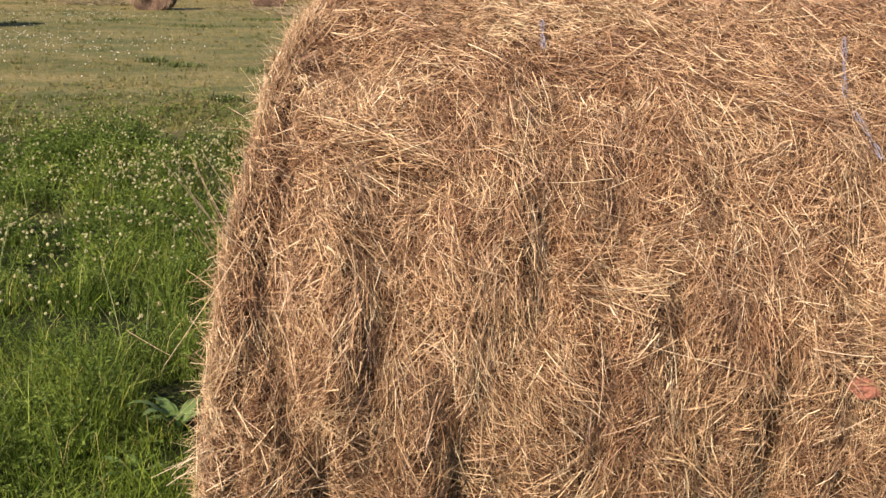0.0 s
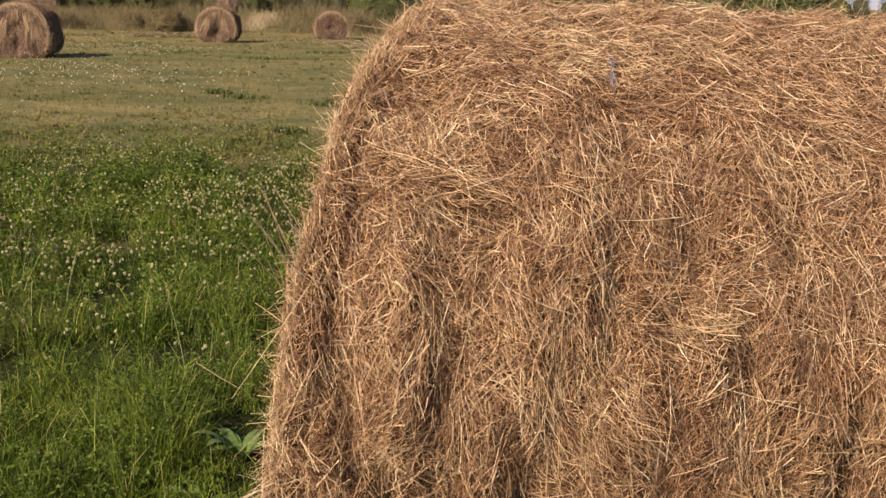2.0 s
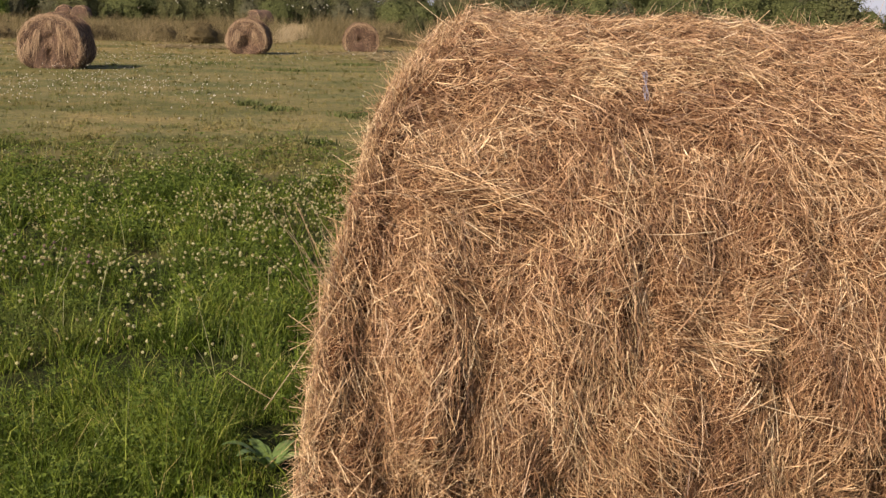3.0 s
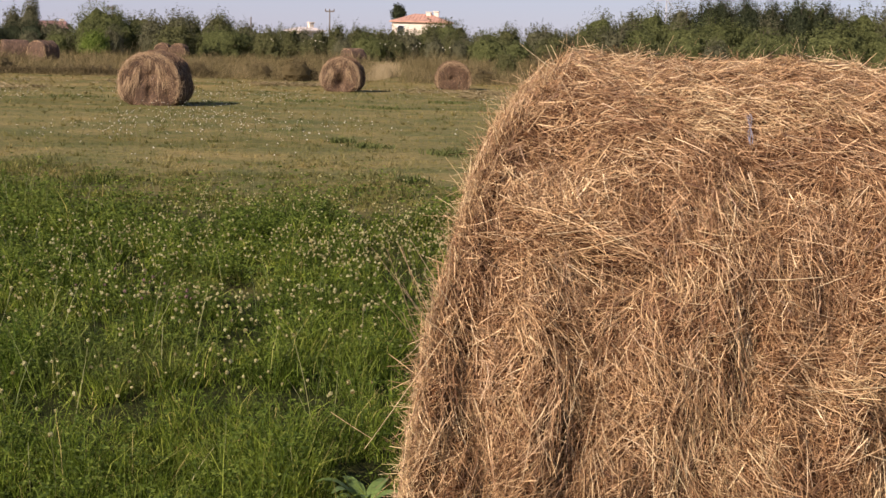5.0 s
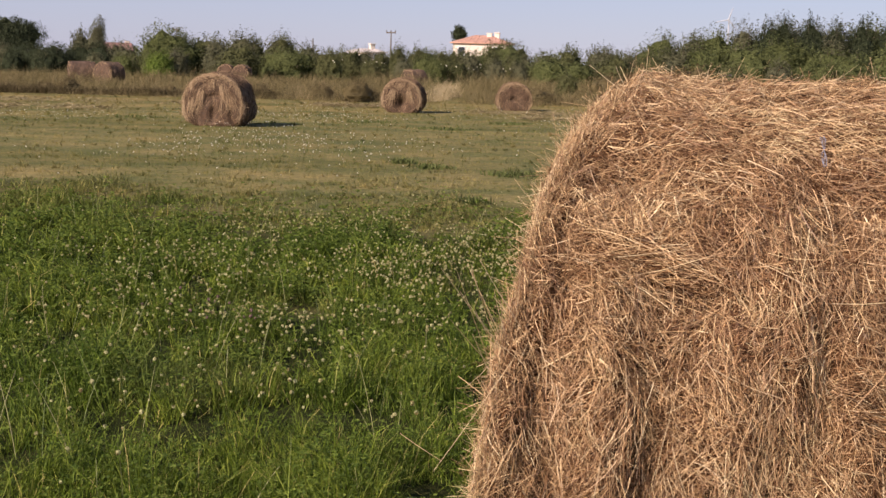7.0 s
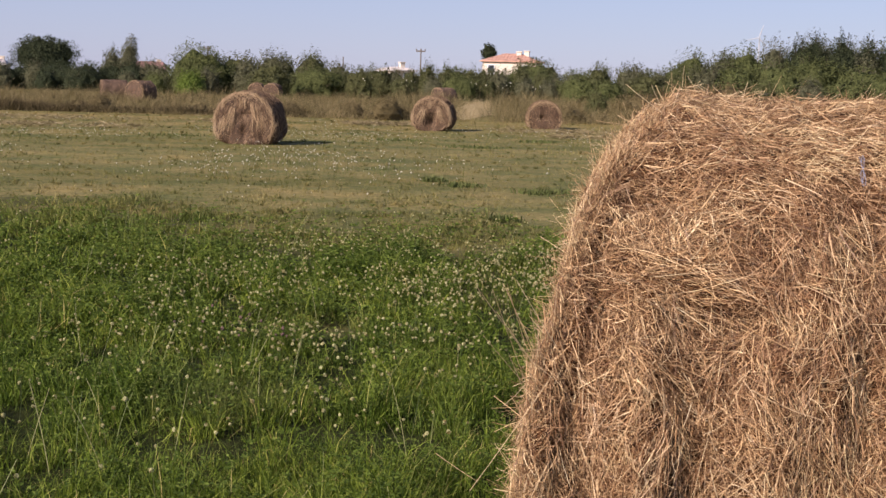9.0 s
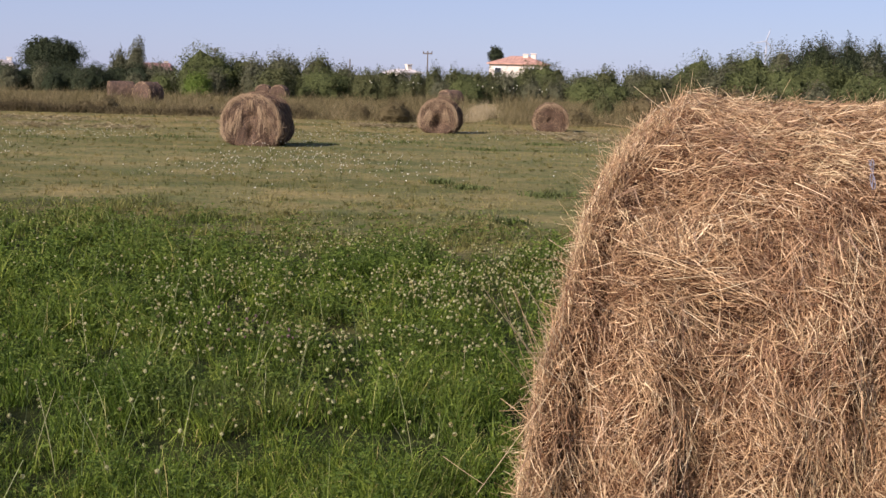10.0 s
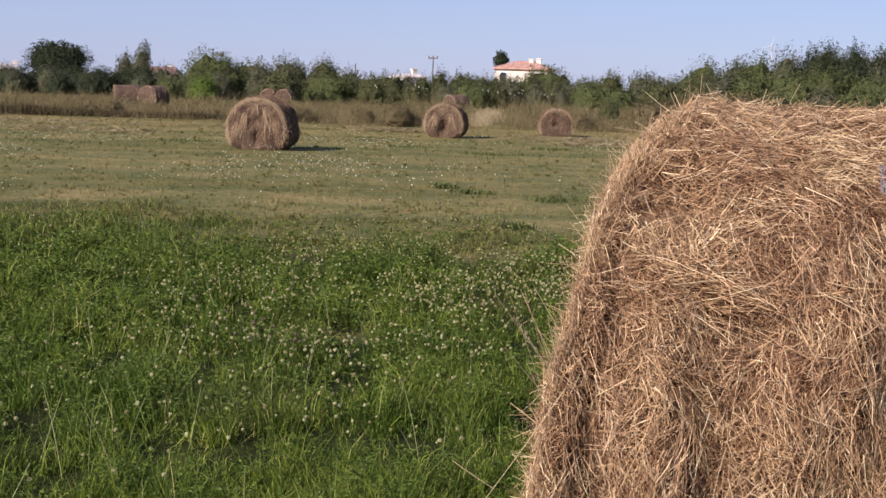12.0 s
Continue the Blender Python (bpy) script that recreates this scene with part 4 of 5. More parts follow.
def grass_field(name, n, d0, d1, left, right, power, height, width, seed, label, tussock=0.0, lean_by=0.45, fade=0.0):
    rng = np.random.default_rng(seed)
    x, y, d = sector(n, d0, d1, left, right, power, rng)
    lean = rng.normal(0, lean_by, (n, 2)) + [0.1, 0.04]
    # blades gathered in spreading tussocks
    m = int(n * tussock) // 24 * 24
    if m:
        cx, cy = np.repeat(x[:m // 24], 24), np.repeat(y[:m // 24], 24)
        a, r = rng.uniform(0, 2 * math.pi, m), np.sqrt(rng.random(m))
        wide = np.repeat(rng.uniform(0.02, 0.055, m // 24), 24)
        x[:m], y[:m] = cx + np.cos(a) * r * wide, cy + np.sin(a) * r * wide
        lean[:m] = np.stack([np.cos(a), np.sin(a)], -1) * (r * rng.uniform(0.5, 1.35, m))[:, None] + rng.normal(0, 0.2, (m, 2))
        d = np.hypot(x, y)
    clump = tufted(x, y)
    ok = outside_bale(x, y) & (rng.random(n) < (0.80 + 1.8 * clump) * (1 - fade * ease(10.5, d1, d)))
    x, y, d, clump, lean = x[ok], y[ok], d[ok], clump[ok], lean[ok]
    n = len(x)
    dry = dry_share(x, y)
    H = height * np.clip(rng.lognormal(-0.1, 0.38, n), 0.3, 2.1) * np.clip(1 + 1.25 * clump, 0.3, 2.4) * (1 - 0.72 * dry)
    W = width * rng.uniform(0.6, 1.4, n) * np.clip(d / 5.0, 0.8, 9)
    P = np.stack([x, y, lie(x, y) - 0.005], -1)
    V, F = blades(P, H, W, lean, rng.uniform(0, math.pi, n))
    tagged(new(name, mesh_from(name, V, F, M_blade)), label, "grass", "", "stuff")


grass_field("turf_grass", 235000, 2.5, 18.5, 24, 12, 1.4, 0.094, 0.0031, 5, "lush green meadow grass with yellowed blades", 0.70, 1.0, 0.95)
grass_field("stubble_grass", 112000, 10.5, 62.0, 24, 14, 1.3, 0.120, 0.0027, 6, "short dry olive and straw-coloured mown grass", 0.55, 0.6)
grass_field("verge_grass", 14000, 1.0, 6.0, 180, 180, 1.0, 0.10, 0.006, 8, "green meadow grass round the bale")


def foot_grass(n, seed):
    """Grass grown up against the leaning end of the near bale."""
    rng = np.random.default_rng(seed)
    y = rng.uniform(2.25, 3.5, n)
    x = 0.255 - 0.10 * (y - 2.4) * 0.4 - np.abs(rng.normal(0, 0.17, n))
    V, F = blades(np.stack([x, y, lie(x, y) - 0.005], -1), 0.11 * rng.lognormal(0, 0.35, n), 0.0034 * rng.uniform(0.6, 1.4, n), rng.normal(0, 0.8, (n, 2)) - [0.2, 0.1], rng.uniform(0, math.pi, n))
    tagged(new("foot_grass", mesh_from("foot_grass", V, F, M_blade)), "green grass grown up against the bale's foot", "grass", "", "stuff")


foot_grass(4500, 12)


def clover(n, seed):
    rng = np.random.default_rng(seed)
    x, y, d = sector(n, 2.6, 15.5, 23, 10, 0.9, rng)
    hill = tufted(x, y)
    ok = outside_bale(x, y) & (rng.random(n) < (1.05 - dry_share(x, y)) * (0.70 + 1.6 * hill) * (1 - 0.9 * ease(9.5, 15.0, d)) * (0.50 + 0.50 * ease(4.5, 8.0, d)))
    x, y, d, hill = x[ok], y[ok], d[ok], hill[ok]
    m = len(x)
    z = lie(x, y) + rng.uniform(0.03, 0.105, m) * np.clip(1 + 1.2 * hill, 0.35, 2.0)
    C = np.stack([x, y, z], -1)
    turn = rng.uniform(0, 2 * math.pi, m)
    size = rng.uniform(0.010, 0.021, m) * np.clip(d / 6, 0.9, 1.9)
    Ps, Ns, Ts = [], [], []
    for k in range(3):
        a = turn + k * 2.094
        r = np.stack([np.cos(a), np.sin(a), 0 * a], -1)
        Ps.append(C + r * size[:, None] * 0.5)
        Ns.append(unit(np.array([0, 0, 1.0]) - r * 0.35 + rng.normal(0, 0.3, (m, 3))))
        Ts.append(a)
    V, F = leaf_cards(np.concatenate(Ps), np.concatenate(Ns), np.tile(size, 3) * 1.15, np.concatenate(Ts))
    tagged(new("clover_leaves", mesh_from("clover_leaves", V, F, M_clover)), "dense dark green clover leaves in the turf", "clover", "", "stuff")


clover(76000, 9)


def flower_heads(name, x, y, height, size, mat, label, category, seed, petals=14):
    """Round heads of small petals on thin stems, all in one mesh."""
    rng = np.random.default_rng(seed)
    n = len(x)
    base = np.stack([x, y, lie(x, y)], -1)
    tipv = np.stack([rng.normal(0, 0.25, n), rng.normal(0, 0.25, n), np.ones(n)], -1)
    top = base + tipv * height[:, None]
    dirs = unit(rng.normal(0, 1, (n, petals, 3)) + [0, 0, 0.35])
    ctr = top[:, None] + dirs * (size * 0.32)[:, None, None]
    V, F = leaf_cards(ctr.reshape(-1, 3), dirs.reshape(-1, 3), np.repeat(size * 0.75, petals), rng.uniform(0, 6, n * petals))
    head = tagged(new(name, mesh_from(name, V, F, mat)), label, category, "", "stuff")
    SV, SF = strands(base, tipv, np.tile([1.0, 0, 0], (n, 1)), height, np.clip(size * 0.12, 0.0014, 0.006), np.zeros((n, 3)), 1, 0.8)
    me = mesh_from(name + "_stems", SV, SF, M_clover)
    part_of(head, "stems", me, "thin green stems", "stuff")


def meadow_flowers():
    rng = np.random.default_rng(31)
    x, y, d = sector(13500, 3.8, 14.0, 22, 9, 0.5, rng)
    w = np.array([noise.noise(Vector((a * 0.8, b * 0.8, 3.3))) + 0.7 * noise.noise(Vector((a * 2.6, b * 2.6, 7.3))) for a, b in zip(x, y)])
    wide = np.where(y < 8.7, 2.1 + 1.3 * ease(-1.5, -0.3, x), 2.3)
    band = np.exp(-((y - 8.7) / wide) ** 2) * (0.13 + 0.87 * ease(-2.3, -0.8, x)) + 0.02
    ok = (rng.random(len(x)) < band * np.clip(0.30 + 1.7 * w, 0, 1)) & outside_bale(x, y)
    x, y = x[ok], y[ok]
    flower_heads("clover_flowers", x, y, rng.uniform(0.10, 0.20, len(x)), rng.uniform(0.011, 0.022, len(x)), M_flower, "round whitish clover flower heads, some withered", "clover flowers", 32)
    x, y, d = sector(70000, 14, 42, 22, 8, 0.3, rng)
    w = np.array([noise.noise(Vector((a * 0.25, b * 0.2, 1.3))) + 0.5 * noise.noise(Vector((a * 1.1, b * 0.9, 7.3))) for a, b in zip(x, y)])
    band = 0.95 * np.exp(-((y - 26) / 4.5) ** 2) * np.exp(-((x + 5.6) / 3.6) ** 2) + 0.022
    ok = rng.random(len(x)) < band * np.clip(0.42 + 1.8 * w, 0, 1)
    x = np.concatenate([x[ok], rng.normal(-0.6, 0.13, 13), rng.normal(3.2, 0.35, 14)])
    y = np.concatenate([y[ok], rng.normal(17.9, 1.1, 13), rng.normal(29.9, 0.3, 14)])
    flower_heads("white_meadow_flowers", x, y, rng.uniform(0.10, 0.30, len(x)), rng.uniform(0.014, 0.027, len(x)), M_white, "small white meadow flowers on thin stems", "wild flowers", 33, 6)
    x = np.concatenate([c + rng.normal(0, 0.14, 3) for c in (-2.9, -2.3, 3.2, 4.15, 5.2, 8.3, -5.6, 6.4)])
    y = np.full(len(x), 110.6) + rng.normal(0, 0.3, len(x))
    flower_heads("hedge_blossoms", x, y, rng.uniform(1.15, 1.75, len(x)), rng.uniform(0.07, 0.13, len(x)), M_white, "small white blossoms at the foot of the hedge", "wild flowers", 35, 8)
    x, y = rng.normal(-0.95, 0.16, 16), rng.normal(6.7, 0.28, 16)
    flower_heads("red_clover_flowers", x, y, rng.uniform(0.12, 0.22, 16), rng.uniform(0.015, 0.024, 16), M_purple, "dull purple red clover flower heads", "clover flowers", 34)


meadow_flowers()


def tall_stalks():
    """Pale grass stalks that stand above the turf, and a few loose straws lying in it."""
    rng = np.random.default_rng(41)
    shapes = []
    for k in range(5):
        V, F = strands(np.zeros((1, 3)), np.array([[0, 0, 1.0]]), np.array([[1.0, 0, 0]]), np.array([1.0]), np.array([0.012]), np.array([[rng.normal(0, 0.12), rng.normal(0, 0.12), 0]]), 5, 0.5)
        shapes.append(mesh_from("grass_stalk", V, F, M_stem))
    spots = [(-0.98, 6.2, 0.34), (-1.12, 4.6, 0.34), (-1.18, 4.9, 0.30), (-1.45, 4.8, 0.28), (-0.9, 4.7, 0.32), (-0.86, 9.2, 0.36), (0.05, 8.8, 0.36), (-0.35, 7.4, 0.3)]
    x, y, d = sector(150, 3.6, 13, 22, 6, 0.8, rng)
    spots += [(a, b, rng.uniform(0.16, 0.34)) for a, b in zip(x, y) if outside_bale(a, b)]
    for a, b, h in spots:
        ob = new("grass_stalk", shapes[rng.integers(5)])
        tip = Vector((rng.normal(0.05, 0.18), rng.normal(0, 0.18), 1))
        ob.matrix_world = Matrix.LocRotScale((a, b, float(lie(a, b))), tip.to_track_quat("Z", "X"), (0.28, 0.28, h))
        tagged(ob, "thin pale grass stalk standing above the turf", "grass stalk", "grass stalks")


tall_stalks()


def broad_weed(x, y, n, size, seed, name="dock_plant", label="broad-leaved green dock plant beside the bale"):
    """A rosette of long arching leaves."""
    rng = np.random.default_rng(seed)
    thing = new(name)
    thing.location = (x, y, float(lie(x, y)))
    tagged(thing, label, "weed", "weeds")
    for k in range(n):
        a = rng.uniform(0, 2 * math.pi)
        ln, wd, rise = size * rng.uniform(0.7, 1.2), size * rng.uniform(0.22, 0.32), rng.uniform(0.7, 1.3)
        s = np.linspace(0, 1, 8)
        r, z = ln * s * 0.8, ln * rise * (s - 0.62 * s ** 2)
        prof = wd * np.sin(np.pi * np.clip(s * 0.93 + 0.05, 0, 1)) ** 0.8
        V = []
        for i in range(8):
            for q, dip in ((-1, 0.12), (0, 0), (1, 0.12)):
                px, py = r[i], q * prof[i] / 2
                V.append((px * math.cos(a) - py * math.sin(a), px * math.sin(a) + py * math.cos(a), z[i] + dip * prof[i] + 0.01))
        F = [(i * 3 + j, i * 3 + j + 1, i * 3 + j + 4, i * 3 + j + 3) for i in range(7) for j in range(2)]
        part_of(thing, "leaf", mesh_from("leaf", V, F, M_dock, True))


broad_weed(0.12, 3.90, 10, 0.155, 1)
broad_weed(0.0, 3.55, 5, 0.12, 2)
def weed_clump(x, y, r, seed):
    """A low dark tuft of weeds in the stubble."""
    rng = np.random.default_rng(seed)
    n = 170
    px, py = x + rng.normal(0, r, n), y + rng.normal(0, r * 0.8, n)
    V, F = blades(np.stack([px, py, lie(px, py)], -1), rng.uniform(0.04, 0.11, n), rng.uniform(0.012, 0.03, n), rng.normal(0, 0.7, (n, 2)), rng.uniform(0, math.pi, n))
    tagged(new("weed_clump", mesh_from("weed_clump", V, F, M_weed)), "low dark green weed clump in the dry stubble", "weed", "", "stuff")


for k, (wx, wy, ws) in enumerate([(0.42, 18.6, 0.14), (1.45, 17.7, 0.17), (0.75, 13.9, 0.08), (0.0, 19.5, 0.10), (-0.86, 33.0, 0.42), (0.84, 30.3, 0.32), (-6.4, 32.5, 0.40), (2.6, 34.0, 0.3)]):
    weed_clump(wx, wy, ws, 50 + k)


# ---- strip of tall uncut grass before the hedge ----
def bank_line(x):
    """How far off the uncut strip begins."""
    return 51.5 + 0.06 * x


def tall_grass(n, seed):
    rng = np.random.default_rng(seed)
    x = rng.uniform(-30, 36, n)
    back = rng.random(n) ** 2.0 * 46
    front = np.array([1.6 * noise.noise(Vector((a * 0.3, 4.4, 0))) + 0.8 * noise.noise(Vector((a * 1.3, 8.4, 0))) for a in x])
    y = bank_line(x) + back + front + rng.normal(0, 0.35, n)
    w = np.array([noise.noise(Vector((a * 0.33, b * 0.06, 9.1))) + 0.6 * noise.noise(Vector((a * 1.1, b * 0.15, 2.1))) for a, b in zip(x, y)])
    track = np.exp(-(((x - 0.029 * y - 0.05) / (0.016 * y)) ** 4))
    mown = (y > 71) & (y < 78) & (x > -22) & (x < -13.5) | (y > 90) & (x > -16) & (x < -10)
    keep = (rng.random(n) < (1 - 0.95 * track) * np.where(mown, 0.15, 1.0))
    x, y, w, back = x[keep], y[keep], w[keep], back[keep]
    n = len(x)
    H = (0.66 + 0.34 * ease(3, 20, back)) * np.interp(x, [-22, -17.5, -15, -12, -9, -4], [0.66, 0.88, 0.88, 0.72, 0.74, 1.0]) * np.clip(1 + 0.95 * w, 0.25, 1.6) * rng.uniform(0.5, 1.15, n) * (0.35 + 0.65 * ease(-0.2, 2.2, back))
    P = np.stack([x, y, lie(x, y) - 0.02], -1)
    lean = rng.normal(0, 0.75, (n, 2)) + [0.2, 0]
    V, F = blades(P, H, rng.uniform(0.005, 0.012, n) * (1 + back / 30), lean, rng.uniform(0, math.pi, n))
    tagged(new("tall_grass", mesh_from("tall_grass", V, F, M_bank)), "strip of tall dry uncut grass before the hedge", "tall grass", "", "stuff")


tall_grass(92000, 61)


def pale_grass(n, seed):
    """Grass along the track through the uncut strip, its sunlit flank put into a pale colour."""
    rng = np.random.default_rng(seed)
    t = rng.random(n)
    x, y = 0.95 + 1.3 * t + rng.normal(0, 0.22, n), 54.5 + 11 * t + rng.normal(0, 0.5, n)
    V, F = blades(np.stack([x, y, lie(x, y) - 0.02], -1), (0.18 + 0.75 * t) * rng.uniform(0.6, 1.15, n), rng.uniform(0.006, 0.014, n), rng.normal(0, 0.7, (n, 2)) + [-0.4, 0], rng.uniform(0, math.pi, n))
    tagged(new("pale_grass", mesh_from("pale_grass", V, F, M_pale_grass)), "bleached yellow grass along a track in the uncut strip", "tall grass", "", "stuff")


pale_grass(3600, 62)


def straw_remnants(seed):
    """Thin lines of straw left lying on the mown field."""
    rng = np.random.default_rng(seed)
    Ps = []
    for x0, x1, y, wide, n in [(0.8, 8.5, 40.6, 0.35, 3600), (3.2, 9.0, 36.8, 0.30, 2400), (-3.0, 0.5, 44.5, 0.35, 1500), (-16.0, -6.0, 42.5, 0.5, 2600), (-14, -7.5, 36.5, 0.4, 1500)]:
        x = rng.uniform(x0, x1, n)
        keep = rng.random(n) < np.array([0.55 + 1.2 * noise.noise(Vector((a * 0.9, y, 3))) for a in x])
        x = x[keep]
        Ps.append(np.stack([x, y + 0.05 * (x - x0) + rng.normal(0, wide, len(x)), rng.uniform(0.04, 0.11, len(x))], -1))
    P = np.concatenate(Ps)
    n = len(P)
    a = rng.uniform(0, 2 * math.pi, n)
    D = np.stack([np.cos(a), np.sin(a), rng.normal(0.1, 0.25, n)], -1)
    V, F = ribbons(P, D, np.tile([0, 0.05, 1.0], (n, 1)), rng.uniform(0.08, 0.25, n), 0.016 * rng.lognormal(0, 0.3, n), rng.normal(0, 0.15, (n, 3)) * [1, 1, 0.3], rng.uniform(0, 3.1, n), 1)
    tagged(new("straw_remnants", mesh_from("straw_remnants", V, F, M_field_straw)), "thin lines of pale straw left on the mown field", "straw", "", "stuff")


straw_remnants(63)


def dark_bank(n, seed):
    """The dark brown undergrowth at the foot of the uncut strip."""
    rng = np.random.default_rng(seed)
    x = np.where(rng.random(n) < 0.72, rng.uniform(-27, -5, n), rng.uniform(-5, 26, n))
    thick = np.array([noise.noise(Vector((a * 0.28, 1.7, 0))) + 0.5 * noise.noise(Vector((a * 1.2, 5.7, 0))) for a in x])
    ok = (rng.random(n) < np.clip(np.where(x < -5, 0.75, 0.45) + 0.9 * thick, 0, 1)) & (np.abs(x - 1.6) > 1.5)
    x, thick = x[ok], thick[ok]
    n = len(x)
    y = bank_line(x) + 1.5 + rng.normal(0, 0.35, n)
    V, F = blades(np.stack([x, y, lie(x, y) - 0.02], -1), (0.52 + 0.25 * thick) * rng.uniform(0.6, 1.1, n), rng.uniform(0.008, 0.022, n), rng.normal(0, 0.9, (n, 2)), rng.uniform(0, math.pi, n))
    tagged(new("dark_undergrowth", mesh_from("dark_undergrowth", V, F, M_dark_bank)), "dark brown undergrowth at the foot of the tall grass", "undergrowth", "", "stuff")


dark_bank(22000, 64)


# ---- hedge, shrubs and trees ----
def tree(name, label, height, crown, lobes, n_leaf, leaf, mat, seed, low=0.0, ragged=0.2, category="shrub", group="hedge shrubs", peak=1.0):
    """Tapered trunk with limbs, and one uneven crown of small leaves. crown: half widths (x, y); low: where the crown begins,
    as a share of the height; lobes: how many sprays stand out of it; ragged: how far; peak: above 1 the crown narrows upwards."""
    rng = np.random.default_rng(seed)
    thing = tagged(new(name), label, category, group)
    foot, mid = height * low, height * (low + 1) / 2
    tall = (height - foot) / 2
    if low == 0.0:
        mid, tall = height * 0.28, height * 0.72
    shift = Vector((seed * 1.7, seed * 0.3, 0))

    def shell(dirs, depth):
        bulge = np.array([1 + 0.26 * noise.noise(Vector(d) * 2.1 + shift) + 0.20 * noise.noise(Vector(d) * 5.0 + shift) + 0.10 * noise.noise(Vector(d) * 11 + shift) for d in dirs])
        P = dirs * (bulge * depth)[:, None] * [crown[0], crown[1], tall]
        up = np.clip((P[:, 2] / tall + 1) / 2, 0, 1)
        P[:, :2] *= (1 - (peak - 1) * up)[:, None] if peak != 1.0 else 1
        P[:, 2] += mid
        P[:, 2] = np.maximum(P[:, 2], foot * 0.8 - 0.03)
        return P

    bm = bmesh.new()
    tube(bm, [(0, 0, -0.1), (0.03 * height, 0.0, mid * 0.6), (0.02 * height, 0.02 * height, mid * 1.1)], [height * 0.03, height * 0.024, height * 0.012], 7)
    part("trunk", bm, M_bark, thing)
    # sprays of leaves on twigs that stand out of the crown
    go = unit(rng.normal(0, 1, (lobes, 3)) + [0, 0, 0.75])
    tips = shell(go, 1 + ragged * rng.uniform(0.0, 0.34, lobes)) + [0, 0, 1] * (ragged * tall * rng.uniform(0.0, 0.16, (lobes, 1)))
    for c in tips[:5]:
        bm = bmesh.new()
        st = Vector((0.02 * height, 0.01 * height, mid * 0.8))
        tube(bm, [st, st.lerp(Vector(c), 0.5) + Vector((0, 0, -0.03 * height)), c], [height * 0.012, height * 0.008, height * 0.002], 5)
        part("limb", bm, M_bark, thing)
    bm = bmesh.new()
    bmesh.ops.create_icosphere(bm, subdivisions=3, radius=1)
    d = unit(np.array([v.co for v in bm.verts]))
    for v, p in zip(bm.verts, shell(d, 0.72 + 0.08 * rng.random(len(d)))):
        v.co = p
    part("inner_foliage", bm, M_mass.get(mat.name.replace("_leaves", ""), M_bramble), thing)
    m = int(n_leaf * 0.82)
    dirs = unit(rng.normal(0, 1, (m, 3)) + [0, 0, 0.3])
    P1 = shell(dirs, 1.04 - 0.30 * rng.random(m) ** 1.5)
    k = rng.integers(lobes, size=n_leaf - m)
    back = rng.random((n_leaf - m, 1)) ** 1.3
    P2 = tips[k] * (1 - 0.28 * back) + np.array([0, 0, mid]) * 0.28 * back + rng.normal(0, 0.022 * height, (n_leaf - m, 3)) * (0.35 + back)
    P = np.concatenate([P1, P2])
    out = np.concatenate([dirs, go[k]])
    P[:, 2] = np.maximum(P[:, 2], 0.06)
    V, F = leaf_cards(P, unit(out + [0, 0, 0.2] + rng.normal(0, 0.40, (n_leaf, 3))), leaf * rng.uniform(0.55, 1.35, n_leaf), rng.uniform(0, 6.3, n_leaf))
    part_of(thing, "crown", mesh_from("crown", V, F, mat), "", "stuff")
    return thing


PROTO = [
    tree("hedge_shrub", "dense dark green hedge shrub", 4.0, (1.9, 1.5), 26, 2500, 0.165, M_leaf["scrub"], 101, 0.0, 0.35),
    tree("hedge_shrub", "grey-green tamarisk-like hedge shrub", 4.0, (1.6, 1.4), 30, 2500, 0.150, M_leaf["grey"], 102, 0.0, 0.5, peak=1.1),
    tree("hedge_shrub", "dark green hedge tree with a loose pointed top", 4.0, (1.4, 1.3), 30, 2400, 0.155, M_leaf["scrub"], 103, 0.0, 0.6, peak=1.25),
    tree("hedge_shrub", "broad low dark hedge shrub", 4.0, (2.6, 1.8), 30, 2600, 0.170, M_leaf["mid"], 104, 0.0, 0.3),
    tree("hedge_tree", "tall dense green tree of the hedge", 6.0, (2.6, 2.2), 36, 4200, 0.165, M_leaf["mid"], 105, 0.0, 0.4, "tree", "trees", 1.1),
    tree("hedge_tree", "tall grey-green tree of the hedge with a ragged top", 6.0, (2.2, 1.9), 40, 4200, 0.155, M_leaf["grey"], 106, 0.0, 0.6, "tree", "trees", 1.2),
    tree("hedge_shrub", "nearly black evergreen hedge shrub", 4.0, (2.4, 1.8), 28, 2600, 0.165, M_leaf["pine"], 107, 0.0, 0.35),
    tree("bramble_bush", "low brownish bramble bush in the tall dry grass", 1.0, (1.2, 0.8), 26, 1500, 0.070, M_bramble, 119, 0.0, 0.4, "shrub", "brambles"),
    tree("tufted_pine", "dark pine with separate upright tufts at its top", 7.0, (1.8, 1.6), 22, 4200, 0.16, M_leaf["pine"], 121, 0.15, 0.75, "tree", "trees", 1.2),
]
PLAN = []


def plant(kind, x, y, h, turn, wide=1.0):
    if kind == 8:
        pass
    elif h > 4.6:
        kind = 4 + kind % 2
    elif x < -26 and kind != 1 and y > 100:
        kind = 6
    s = h / (1.0 if kind == 7 else 7.0 if kind == 8 else 6.0 if kind in (4, 5) else 4.0)
    PLAN.append((kind, pose(x, y, float(lie(x, y)), 0, 0, turn) @ Matrix.Diagonal((s * wide, s * wide, s, 1))))


